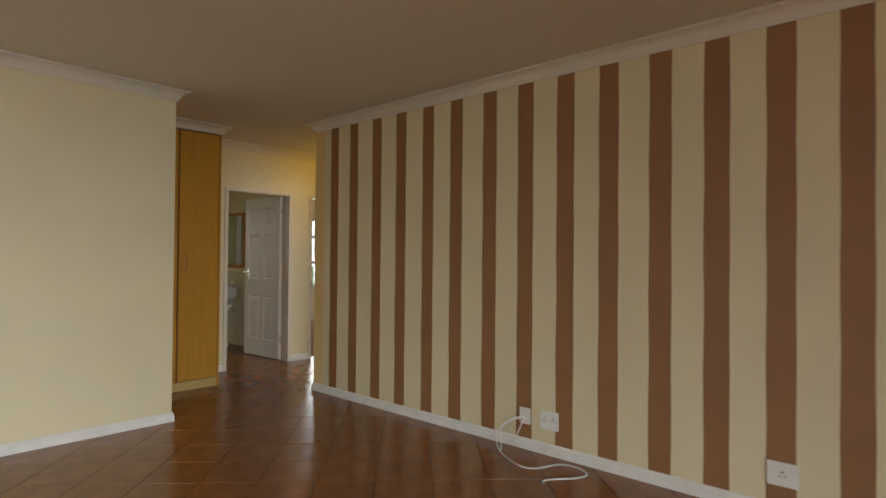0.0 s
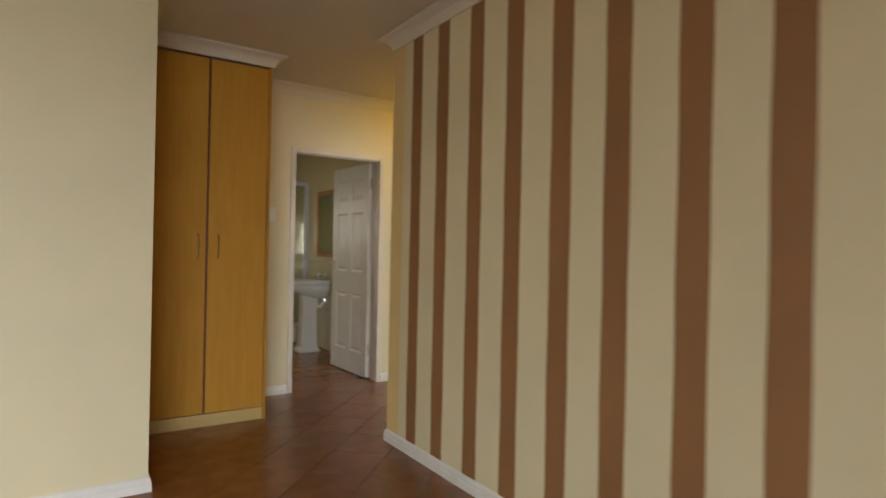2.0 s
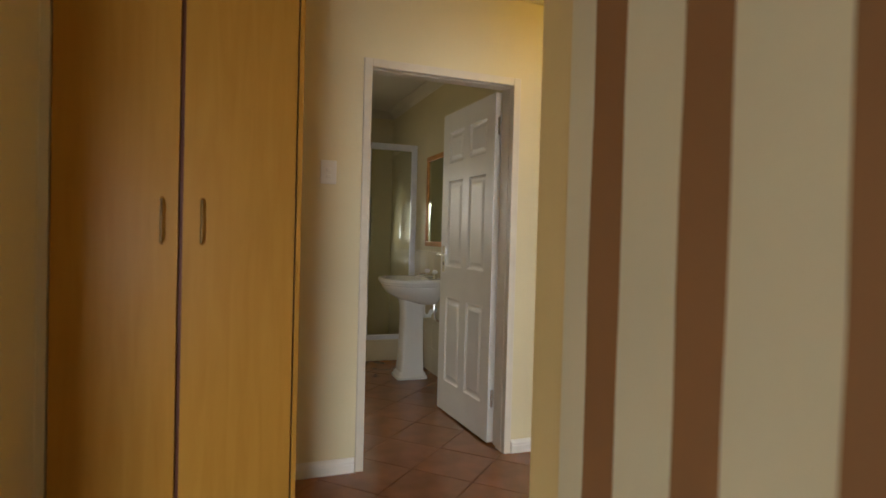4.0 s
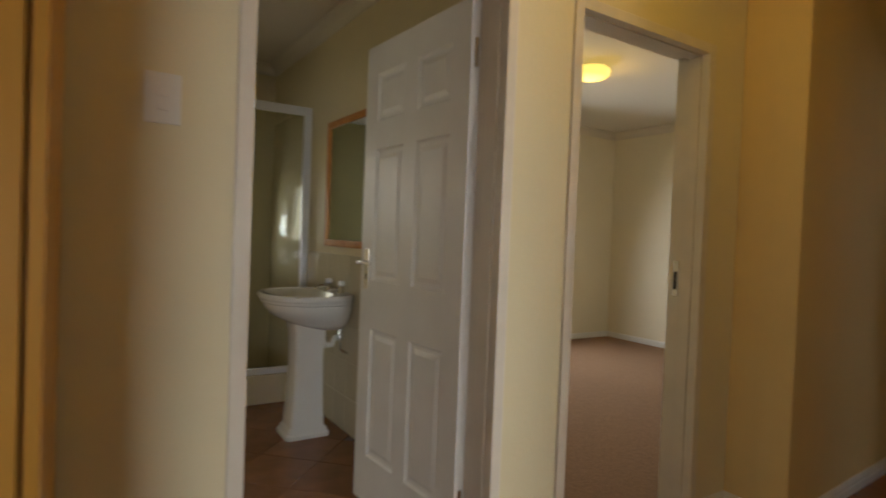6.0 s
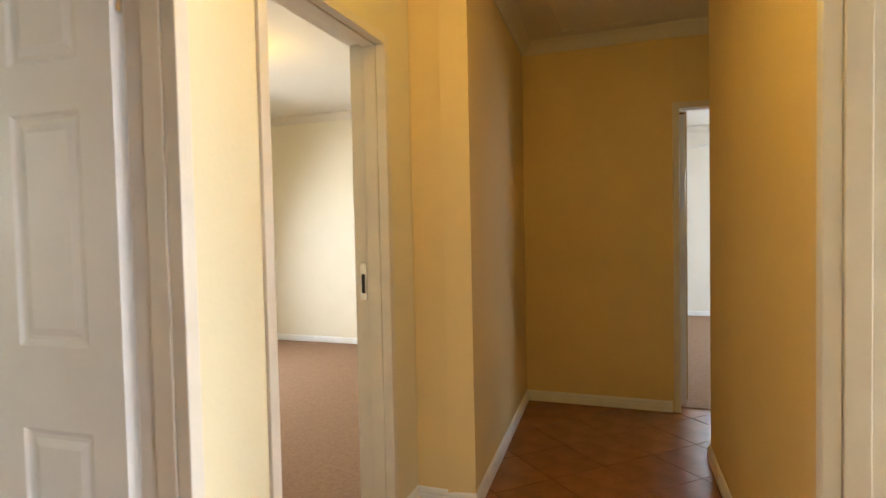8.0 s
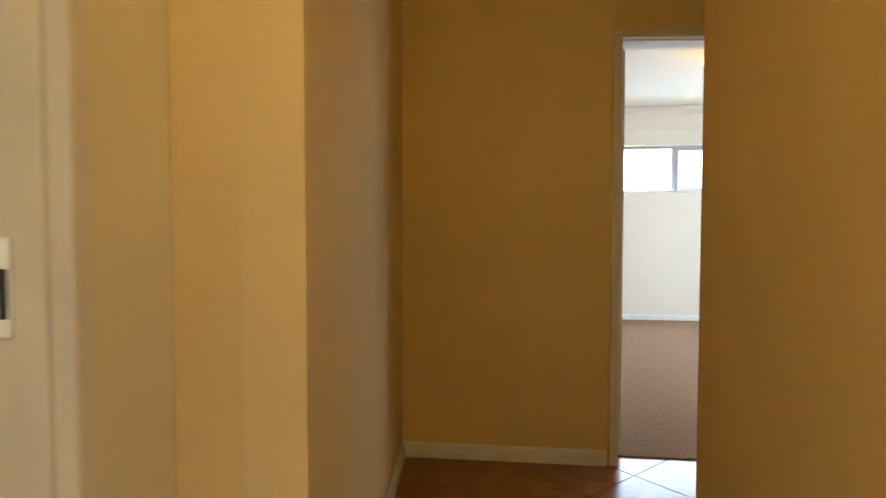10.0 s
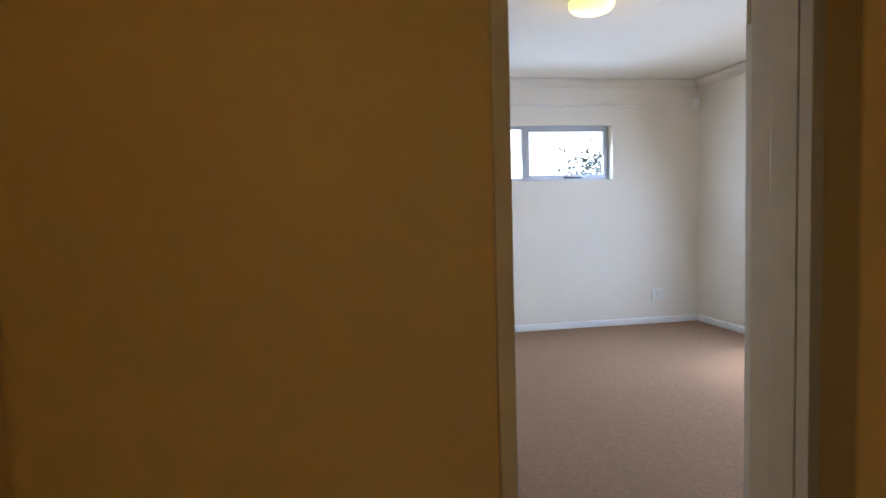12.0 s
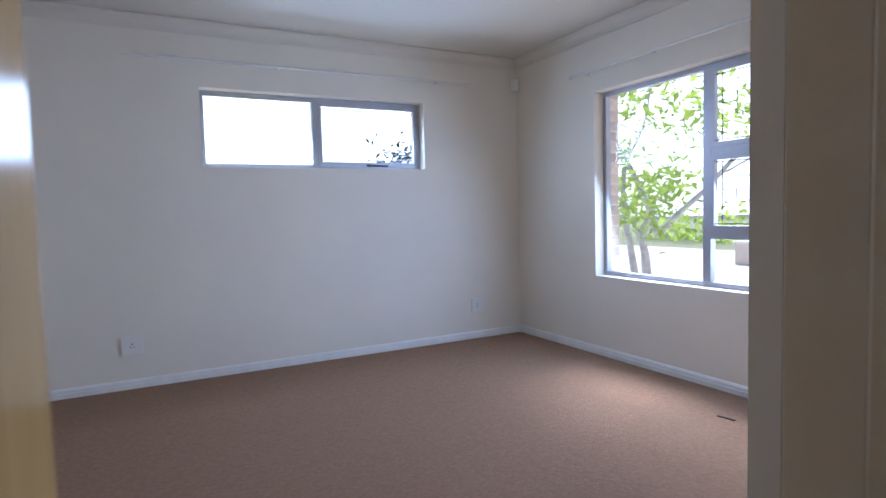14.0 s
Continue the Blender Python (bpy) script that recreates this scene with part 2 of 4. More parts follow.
def wall(name, p0, p1, thick, openings=(), material=None, label="plastered cream painted wall", z1=2.6):
    """A wall whose room face runs from p0 to p1; thick > 0 lies left of that line. Openings: (from, to, sill, head) along it."""
    m, length = frame2d(p0, p1)
    us = sorted({0, length, *[o[i] for o in openings for i in (0, 1)]})
    zs = sorted({0, z1, *[o[i] for o in openings for i in (2, 3)]})
    solid = {(i, k): not any(o[0] - 1e-6 <= us[i] and us[i + 1] <= o[1] + 1e-6 and o[2] - 1e-6 <= zs[k] and zs[k + 1] <= o[3] + 1e-6 for o in openings)
             for i in range(len(us) - 1) for k in range(len(zs) - 1)}
    bm = bmesh.new()
    vert = {}

    def v(i, s, k):
        if (i, s, k) not in vert:
            vert[i, s, k] = bm.verts.new((us[i], s * thick, zs[k]))
        return vert[i, s, k]
    for (i, k), full in solid.items():
        if not full:
            continue
        bm.faces.new((v(i, 0, k), v(i + 1, 0, k), v(i + 1, 0, k + 1), v(i, 0, k + 1)))
        bm.faces.new((v(i, 1, k), v(i, 1, k + 1), v(i + 1, 1, k + 1), v(i + 1, 1, k)))
        for di, dk, q in ((-1, 0, ((i, k), (i, k + 1))), (1, 0, ((i + 1, k), (i + 1, k + 1))), (0, -1, ((i, k), (i + 1, k))), (0, 1, ((i, k + 1), (i + 1, k + 1)))):
            if not solid.get((i + di, k + dk), False):
                (a, b), (c, d) = q
                bm.faces.new((v(a, 0, b), v(c, 0, d), v(c, 1, d), v(a, 1, b)))
    return structure(name, bm, material or M_CREAM, label, "wall", m=m)


def sweep(name, pts, profile, material, label, category, closed=False):
    """A moulding along a polyline with the room on its left; profile: (out from the wall, z)."""
    pts = [Vector(p).to_2d() for p in pts]
    n = len(pts)
    rings = []
    for i, p in enumerate(pts):
        d0 = (p - pts[i - 1]).normalized() if i > 0 or closed else None
        d1 = (pts[(i + 1) % n] - p).normalized() if i < n - 1 or closed else None
        d0, d1 = d0 or d1, d1 or d0
        n0, n1 = Vector((-d0.y, d0.x)), Vector((-d1.y, d1.x))
        miter = (n0 + n1) / max(0.2, 1 + n0.dot(n1))
        rings.append([(p.x + miter.x * o, p.y + miter.y * o, z) for o, z in profile])
    bm = bmesh.new()
    if closed:
        rings.append(rings[0])
    add_loft(bm, rings, caps=not closed)
    if closed:
        bmesh.ops.remove_doubles(bm, verts=bm.verts, dist=1e-5)
    return structure(name, bm, material, label, category)


COVE = [(0.001, 2.598), (0.001, 2.515), (0.010, 2.515), (0.014, 2.527), (0.022, 2.545), (0.036, 2.563), (0.054, 2.576), (0.070, 2.582), (0.082, 2.588), (0.084, 2.598)]
SKIRT = [(0.0, 0.0), (0.016, 0.0), (0.016, 0.040), (0.013, 0.044), (0.013, 0.056), (0.009, 0.066), (0.004, 0.073), (0.0, 0.074)]


def cornice(name, pts, closed=True):
    return sweep(name, pts, COVE, M_CEIL, "white plaster cove cornice under the ceiling", "cornice", closed)


def skirting(name, pts):
    return sweep(name, pts, SKIRT, M_SKIRT, "white painted timber skirting board", "skirting")


# ---- structure ----

wall_stripes = wall("wall_striped", (3.1, -4.5), (3.1, 4.335), -0.15, label="cream lounge wall painted with brown vertical stripes")
wall("wall_corridor_south", S0, S1, -0.15, [(0.33, 1.21, 0, 2.08)], material=M_HALL)
wall("wall_alcove_west", (6.084, 3.6), (6.084, 4.494), 0.15, material=M_HALL)
wall("wall_alcove_south", (5.925, 3.6), (6.958, 3.6), -0.148, material=M_HALL)
wall("wall_corridor_end", (FARX, 4.80), (FARX, 5.97), -ENDT, material=M_HALL)
wall("wall_corridor_end_south", (6.965, 3.45), (FARX, 4.80), -0.20, [(0.458, 1.354, 0, 2.08)], material=M_HALL)
wall("wall_corridor_north", (5.155, 5.69), (FARX, 5.818), 0.13, material=M_HALL)
wall("wall_bath_side", BATH0, BATH1, 0.15, [(1.418, 2.286, 0, 2.08), (2.56, 3.41, 0, 2.08)])
wall("wall_return", (5.155, 5.821), (5.155, 5.972), -0.15, material=M_HALL)
wall("wall_lounge_north", (-4.5, 4.39), (1.71, 4.39), 0.15)
wall("wall_cupboard_nib", (1.71, 4.54), (1.71, 5.92), 0.15)
wall("wall_lounge_west", (-4.5, -4.5), (-4.5, 4.54), 0.15, [(4.5, 6.3, 0.85, 2.1)])
wall("wall_lounge_south", (-4.65, -4.5), (3.25, -4.5), -0.15, [(1.85, 5.25, 0.0, 2.1)])
# bathroom
wall("wall_bath_east", (3.98, 6.13), (3.98, 9.4), -0.11)
wall("wall_bath_north", (1.9, 9.4), (4.09, 9.4), 0.15, [(0.25, 0.95, 1.2, 1.95), (1.58, 1.86, 1.1, 1.62)])
wall("wall_bath_west", (1.9, 6.08), (1.9, 9.55), 0.15)
# front bedroom
wall("wall_front_bedroom_north", (4.09, B1N), (B1E, B1N), 0.2, [(1.71, 3.13, 0.66, 2.05)], M_PALE)
wall("wall_front_bedroom_east", (B1E, 5.97), (B1E, B1N + 0.2), -0.15, material=M_PALE)
wall("wall_front_bedroom_south", (5.35, 6.13), (B1E, 6.13), -0.06, material=M_PALE)
# back bedroom
wall("wall_back_bedroom_east", (B2E, B2S), (B2E, B2N), -0.26, [(2.34 - B2S, 4.15 - B2S, 1.57, 2.147)], M_OFFWHITE)
wall("wall_back_bedroom_south", (7.05, B2S), (B2E + 0.26, B2S), -0.26, [(8.15 - 7.05, 10.241 - 7.05, 0.645, 2.103)], M_OFFWHITE)
wall("wall_back_bedroom_north", (7.05, B2N), (B2E + 0.26, B2N), 0.15, material=M_OFFWHITE)
wall("wall_back_bedroom_west", (7.135, B2S), (7.135, 3.45), 0.22, material=M_OFFWHITE)
# side bedroom
wall("wall_side_bedroom_south", (3.25, 1.0), (5.88, 1.0), -0.15, [(0.45, 2.05, 0.8, 2.0)], M_PALE)
wall("wall_side_bedroom_east", (5.88, 0.85), (5.88, 3.45), -0.15, material=M_PALE)


def slab(name, lo, hi, material, label, category):
    return structure(name, box(lo, hi), material, label, category)


slab("ceiling_lounge", (-4.65, -4.65, 2.601), (7.133, 6.05, 2.75), M_CEIL, "white painted board ceiling", "ceiling")
slab("ceiling_back_bedroom", (7.135, 1.0, 2.601), (11.6, 6.05, 2.75), M_CEIL, "white painted board ceiling", "ceiling")
slab("ceiling_front_rooms", (1.7, 6.052, 2.601), (8.6, 9.75, 2.75), M_CEIL, "white painted board ceiling", "ceiling")
slab("carpet_back_bedroom", (6.97, B2S, -0.05), (B2E, B2N, 0.008), M_CARPET, "short-pile beige brown fitted carpet", "carpet")
slab("carpet_front_bedroom", (4.09, 6.05, -0.05), (B1E, B1N, 0.008), M_CARPET, "short-pile beige brown fitted carpet", "carpet")
slab("carpet_side_bedroom", (3.25, 1.0, -0.05), (5.88, 4.46, 0.008), M_CARPET, "short-pile beige brown fitted carpet", "carpet")

HALL = [(3.1, -4.5), S0, S1, (6.084, 3.6), (6.953, 3.6), (FARX, 4.80), (FARX, 5.818), (5.155, 5.69), (5.155, 5.975), (2.56, 5.935), (2.56, 5.311), (1.71, 5.311), (1.71, 4.39), (-4.5, 4.39), (-4.5, -4.5)]
cornice("cornice_lounge", HALL)
cornice("cornice_bathroom", [(1.9, 6.08), (3.98, 6.13), (3.98, 9.4), (1.9, 9.4)])
cornice("cornice_front_bedroom", [(4.09, 6.13), (B1E, 6.13), (B1E, B1N), (4.09, B1N)])
cornice("cornice_back_bedroom", [(7.135, B2S), (B2E, B2S), (B2E, B2N), (7.135, B2N)])


def on_bath(d, off=0.0):
    m, _ = frame2d(BATH0, BATH1)
    return tuple(m @ Vector((d, off, 0)))[:2]


def on_south(d, off=0.0):
    m, _ = frame2d(S0, S1)
    return tuple(m @ Vector((d, off, 0)))[:2]


skirting("skirting_striped", [(3.1, -4.5), S0, on_south(0.32)])
skirting("skirting_corridor_south", [on_south(1.22), S1, (6.084, 3.6), (6.953, 3.6), (6.932, 3.88)])
skirting("skirting_corridor_end", [(FARX, 4.815), (FARX, 5.818), (5.155, 5.69), (5.155, 5.975), on_bath(3.42)])
skirting("skirting_between_doors", [on_bath(2.55), on_bath(2.296)])
skirting("skirting_by_cupboard", [on_bath(1.408), on_bath(1.05)])
skirting("skirting_lounge_north", [(1.71, 5.3), (1.71, 4.39), (-4.5, 4.39), (-4.5, -4.5)])
skirting("skirting_back_bedroom", [(7.135, B2S), (B2E, B2S), (B2E, B2N), (7.135, B2N)])
skirting("skirting_front_bedroom", [(5.0, 6.13), (B1E, 6.13), (B1E, B1N), (4.09, B1N), (4.09, 6.2)])

# stripes painted on the lounge wall
EDGES = [4.232, 3.950, 3.636, 3.332, 3.020, 2.723, 2.402, 2.092, 1.781, 1.479, 1.159, 0.851, 0.543, 0.227]
stripes = [(a, a - (0.113 + 0.0018 * i)) for i, a in enumerate(EDGES)] + [(0.227 - 0.312 * k, 0.090 - 0.312 * k) for k in range(1, 15)]
for a, b in stripes:
    bm = bmesh.new()
    rings = []
    ph = random.uniform(0, 6)
    for k in range(13):
        z = 0.074 + (2.515 - 0.074) * k / 12
        wob = 0.0025 * math.sin(1.7 * k + ph)
        rings.append([(3.0995, a + wob, z), (3.0985, a + wob, z), (3.0985, b - wob * 0.7, z), (3.0995, b - wob * 0.7, z)])
    add_loft(bm, rings)
    part("painted_stripe", bm, M_BROWN, wall_stripes, m=wall_stripes.matrix_basis.inverted())

# ---- door frames and doors ----


def door_frame(name, m, width, thick, height=2.08, f=0.036, label="white painted steel door frame"):
    """A rebated frame; local x across the opening from 0 to width, y through the wall from 0 to thick."""
    top = empty(name, m, label, "door frame", kind="structure")
    e = 0.006
    for side, x0 in (("l", 0.0), ("r", width)):
        s = 1 if side == "l" else -1

        def xs(a, b):
            return (min(x0 + s * a, x0 + s * b), max(x0 + s * a, x0 + s * b))
        bm = bmesh.new()
        a, b = xs(-0.006, f)
        add_box(bm, (a, -e - 0.006, 0), (b, 0.03, height + 0.006), 0.004)
        a, b = xs(0.001, f - 0.012)
        add_box(bm, (a, 0.03, 0), (b, thick * 0.62, height), 0.003)
        a, b = xs(0.001, f + 0.004)
        add_box(bm, (a, 0.031, 0), (b, thick * 0.60, height - 0.03), 0.004)
        a, b = xs(0.0, f - 0.010)
        add_box(bm, (a, thick * 0.62, 0), (b, thick + e, height), 0.003)
        part("jamb", bm, M_FRAME, top)
    bm = bmesh.new()
    add_box(bm, (f, -e - 0.005, height - f), (width - f, 0.03, height + 0.006), 0.004)
    add_box(bm, (f, 0.03, height - f - 0.004), (width - f, thick * 0.6, height - 0.001), 0.004)
    add_box(bm, (f, thick * 0.6, height - f + 0.010), (width - f, thick + e, height - 0.001), 0.003)
    part("head", bm, M_FRAME, top)
    return top


def strike(top, x, y, s):
    """A lock strike plate in a jamb."""
    p = part("strike_plate", box((min(x, x + s * 0.004), y - 0.014, 0.98), (max(x, x + s * 0.004), y + 0.014, 1.14), 0.001), M_CHROME, top, "chrome strike plate")
    part("strike_hole", box((min(x, x + s * 0.006), y - 0.006, 1.01), (max(x, x + s * 0.006), y + 0.008, 1.09)), M_DARK, p)


def panel_leaf(w, h, t):
    """A six panel leaf: x along the width, y through the thickness, z up."""
    st, mid = 0.105, 0.095
    pw = (w - 2 * st - mid) / 2
    cols = [(st, st + pw), (st + pw + mid, w - st)]
    rows = [(0.21, 0.78), (0.99, 1.57), (1.69, 1.90)]
    us = sorted({0, w, *[c for p in cols for c in p]})
    zs = sorted({0, h, *[c for p in rows for c in p]})
    bm = bmesh.new()
    for side in (0, 1):
        y = t * side
        inn = 1 if side == 0 else -1
        for a, b in zip(us, us[1:]):
            for c, d in zip(zs, zs[1:]):
                if (a, b) in cols and (c, d) in rows:
                    steps = [(0, 0), (0.008, 0.007), (0.016, 0.010), (0.026, 0.010), (0.046, 0.003)]
                    rings = [[(a + i, y + inn * k, c + i), (b - i, y + inn * k, c + i), (b - i, y + inn * k, d - i), (a + i, y + inn * k, d - i)] for i, k in steps]
                    vr = [[bm.verts.new(p) for p in r] for r in rings]
                    for r0, r1 in zip(vr, vr[1:]):
                        for i in range(4):
                            bm.faces.new((r0[i], r0[(i + 1) % 4], r1[(i + 1) % 4], r1[i]))
                    bm.faces.new(vr[-1])
                else:
                    bm.faces.new([bm.verts.new(p) for p in ((a, y, c), (b, y, c), (b, y, d), (a, y, d))])
    for q in (((0, 0), (0, t)), ((w, 0), (w, t))):
        bm.faces.new([bm.verts.new((x, y, z)) for (x, y), z in ((q[0], 0), (q[1], 0), (q[1], h), (q[0], h))])
    for z in (0, h):
        bm.faces.new([bm.verts.new((x, y, z)) for x, y in ((0, 0), (w, 0), (w, t), (0, t))])
    bmesh.ops.remove_doubles(bm, verts=bm.verts, dist=1e-5)
    return bm


def lever(side):
    """Lever handle parts on the leaf's face; side +1 or -1 for its y direction."""
    plate = box((-0.018, min(0, side * 0.006), -0.09), (0.018, max(0, side * 0.006), 0.09), 0.002)
    bm = bmesh.new()
    add_tube(bm, [(0, 0, 0.03), (0, side * 0.03, 0.03), (0, side * 0.05, 0.03)], 0.009)
    add_tube(bm, [(0.008, side * 0.048, 0.03), (-0.03, side * 0.05, 0.034), (-0.07, side * 0.05, 0.030), (-0.11, side * 0.048, 0.026)], [0.009, 0.008, 0.008, 0.006])
    key = box((-0.004, min(side * 0.005, side * 0.008), -0.045), (0.004, max(side * 0.005, side * 0.008), -0.02))
    return plate, bm, key


def door_leaf(m, w=0.765, label="open white six panel door with chrome lever handle"):
    """The leaf's hinge line at the origin, leaf along +x, thickness along +y."""
    top = empty("panel_door", m, label, "door")
    leaf = part("leaf", panel_leaf(w, 2.03, 0.04), M_WHITE, top, m=pose(0, 0, 0.012))
    for side, y in ((-1, 0.0), (1, 0.04)):
        plate, bm, key = lever(side)
        h = part("handle", bm, M_CHROME, leaf, "chrome lever handle", True, pose(w - 0.06, y, 1.04))
        part("plate", plate, M_CHROME, leaf, m=pose(w - 0.06, y, 1.04))
        part("keyhole", key, M_DARK, leaf, m=pose(w - 0.06, y, 1.04))
    for z in (0.22, 1.8):
        bm = bmesh.new()
        add_tube(bm, [(-0.006, 0.02, z), (-0.006, 0.02, z + 0.1)], 0.008)
        part("hinge", bm, M_CHROME, top, "steel butt hinge", True)
    return top


mb, _ = frame2d(BATH0, BATH1)
f1 = door_frame("door_1", mb @ pose(1.418, 0, 0), 0.868, 0.15)
f2 = door_frame("door_2", mb @ pose(2.56, 0, 0), 0.85, 0.15)
strike(f2, 0.85 - 0.026, 0.115, -1)
f3 = door_frame("door_3", pose(FARX, 4.80, 0, 0, 0, -85.64), 0.896, 0.20, f=0.036)
part("lock_jamb", box((0.036, 0.145, 0.0), (0.092, ENDT + 0.004, 2.03), 0.004), M_FRAME, f3)
ms, _ = frame2d(S0, S1)
f4 = door_frame("door_4", ms @ pose(1.21, 0, 0, 0, 0, 180), 0.88, 0.15)
strike(f4, 0.030, 0.06, 1)
door_leaf(pose(3.757, 6.105, 0, 0, 0, 92.8))
# bedroom leaf folded right back towards the wall
door_leaf(pose(FARX + ENDT + 0.018, 3.918, 0, 0, 0, -87), label="white six panel bedroom door folded back against the wall")

# ---- windows ----


def window(name, m, width, height, bars, panes, depth=0.05, label="grey aluminium window with clear glass"):
    """x across, y outward, z up from the sill. bars: (x0, z0, x1, z1) members; panes likewise."""
    top = empty(name, m, label, "window", kind="structure")
    for x0, z0, x1, z1 in [(0, 0, width, 0.035), (0, height - 0.035, width, height), (0, 0.035, 0.035, height - 0.035), (width - 0.035, 0.035, width, height - 0.035)]:
        part("window_frame", box((x0, 0, z0), (x1, depth, z1), 0.004), M_ALU, top)
    for x0, z0, x1, z1 in bars:
        part("mullion", box((x0, -0.002, z0), (x1, depth - 0.004, z1), 0.004), M_ALU, top)
    for x0, z0, x1, z1 in panes:
        p = part("pane", box((x0, 0.022, z0), (x1, 0.026, z1)), M_GLASS, top)
        p.visible_shadow = False
    return top


def sash(top, x0, z0, x1, z1, y=-0.008):
    """An opening sash within a window."""
    w = 0.032
    bm = bmesh.new()
    for a in ((x0, z0, x1, z0 + w), (x0, z1 - w, x1, z1), (x0, z0 + w, x0 + w, z1 - w), (x1 - w, z0 + w, x1, z1 - w)):
        add_box(bm, (a[0], y, a[1]), (a[2], y + 0.04, a[3]), 0.003)
    part("sash", bm, M_ALU, top)


# strip window, back bedroom; x runs toward +y of the room's plan
w2 = window("window_1", pose(B2E + 0.10, 4.15, 1.57, 0, 0, -90), 1.81, 0.577, [(0.845, 0.035, 0.90, 0.542)],
            [(0.035, 0.035, 0.845, 0.542), (0.90, 0.035, 1.775, 0.542)])
sash(w2, 0.895, 0.03, 1.78, 0.547)
bm = bmesh.new()
for z in (0.085, 0.49):
    add_tube(bm, [(0.9, 0.012, z), (1.775, 0.012, z)], 0.004, 6)
part("burglar_bar", bm, M_ALU, w2)
bm = bmesh.new()
add_tube(bm, [(1.30, -0.02, 0.035), (1.36, -0.045, 0.03), (1.48, -0.05, 0.028)], [0.010, 0.009, 0.007], 8)
part("window_handle", bm, M_DARK, w2, "dark window stay handle", True)
# large window, back bedroom: x runs toward -x of the plan
w3 = window("window_2", pose(10.241, B2S - 0.09, 0.645, 0, 0, 180), 2.091, 1.458,
            [(0.925, 0.035, 0.985, 1.423), (0.985, 0.86, 1.5, 0.92), (0.985, 0.32, 1.5, 0.38), (1.5, 0.035, 1.56, 1.423)],
            [(0.035, 0.035, 0.925, 1.423), (0.985, 0.035, 1.5, 0.32), (0.985, 0.38, 1.5, 0.86), (0.985, 0.92, 1.5, 1.423), (1.56, 0.035, 2.056, 1.423)])
sash(w3, 0.98, 0.375, 1.505, 0.865)
sash(w3, 0.98, 0.915, 1.505, 1.428)
bm = bmesh.new()
for z0, z1 in ((0.42, 0.82), (0.96, 1.38)):
    for z in (z0, z1):
        add_tube(bm, [(0.985, 0.012, z), (1.5, 0.012, z)], 0.0035, 6)
    for x in (1.06, 1.42):
        add_tube(bm, [(x, 0.012, z0), (x, 0.012, z1)], 0.0035, 6)
    zc = (z0 + z1) / 2
    add_tube(bm, [(1.06, 0.012, zc + 0.02), (1.16, 0.012, zc + 0.02), (1.16, 0.012, zc + 0.1), (1.32, 0.012, zc + 0.1), (1.32, 0.012, zc - 0.06), (1.16, 0.012, zc - 0.06), (1.16, 0.012, zc + 0.02)], 0.0035, 6)
part("burglar_bar", bm, M_DARK, w3, "thin dark burglar bars")
# front bedroom window
w1 = window("window_3", pose(5.80, B1N + 0.08, 0.66), 1.42, 1.39, [(0.44, 0.035, 0.50, 1.355), (0.92, 0.035, 0.98, 1.355), (0.50, 0.48, 0.92, 0.54), (0.5, 1.0, 0.92, 1.06)],
            [(0.035, 0.035, 0.44, 1.355), (0.5, 0.035, 0.92, 0.48), (0.5, 0.54, 0.92, 1.0), (0.5, 1.06, 0.92, 1.355), (0.98, 0.035, 1.385, 1.355)])
window("window_4", pose(3.48, 9.47, 1.1), 0.28, 0.52, [], [(0.035, 0.035, 0.245, 0.485)])
window("window_5", pose(2.15, 9.47, 1.2), 0.70, 0.75, [], [(0.035, 0.035, 0.665, 0.715)])
window("window_6", pose(5.3, 0.93, 0.8, 0, 0, 180), 1.6, 1.2, [(0.78, 0.035, 0.82, 1.165)], [(0.035, 0.035, 0.78, 1.165), (0.82, 0.035, 1.565, 1.165)])
window("window_7", pose(0.6, -4.57, 0.0, 0, 0, 180), 3.4, 2.1, [(1.67, 0.035, 1.73, 2.065)], [(0.035, 0.035, 1.67, 2.065), (1.73, 0.035, 3.365, 2.065)], label="wide sliding glass door")
window("window_8", pose(-4.57, 0.0, 0.85, 0, 0, 90), 1.8, 1.25, [(0.88, 0.035, 0.92, 1.215)], [(0.035, 0.035, 0.88, 1.215), (0.92, 0.035, 1.765, 1.215)])

# ---- lounge and hall things ----


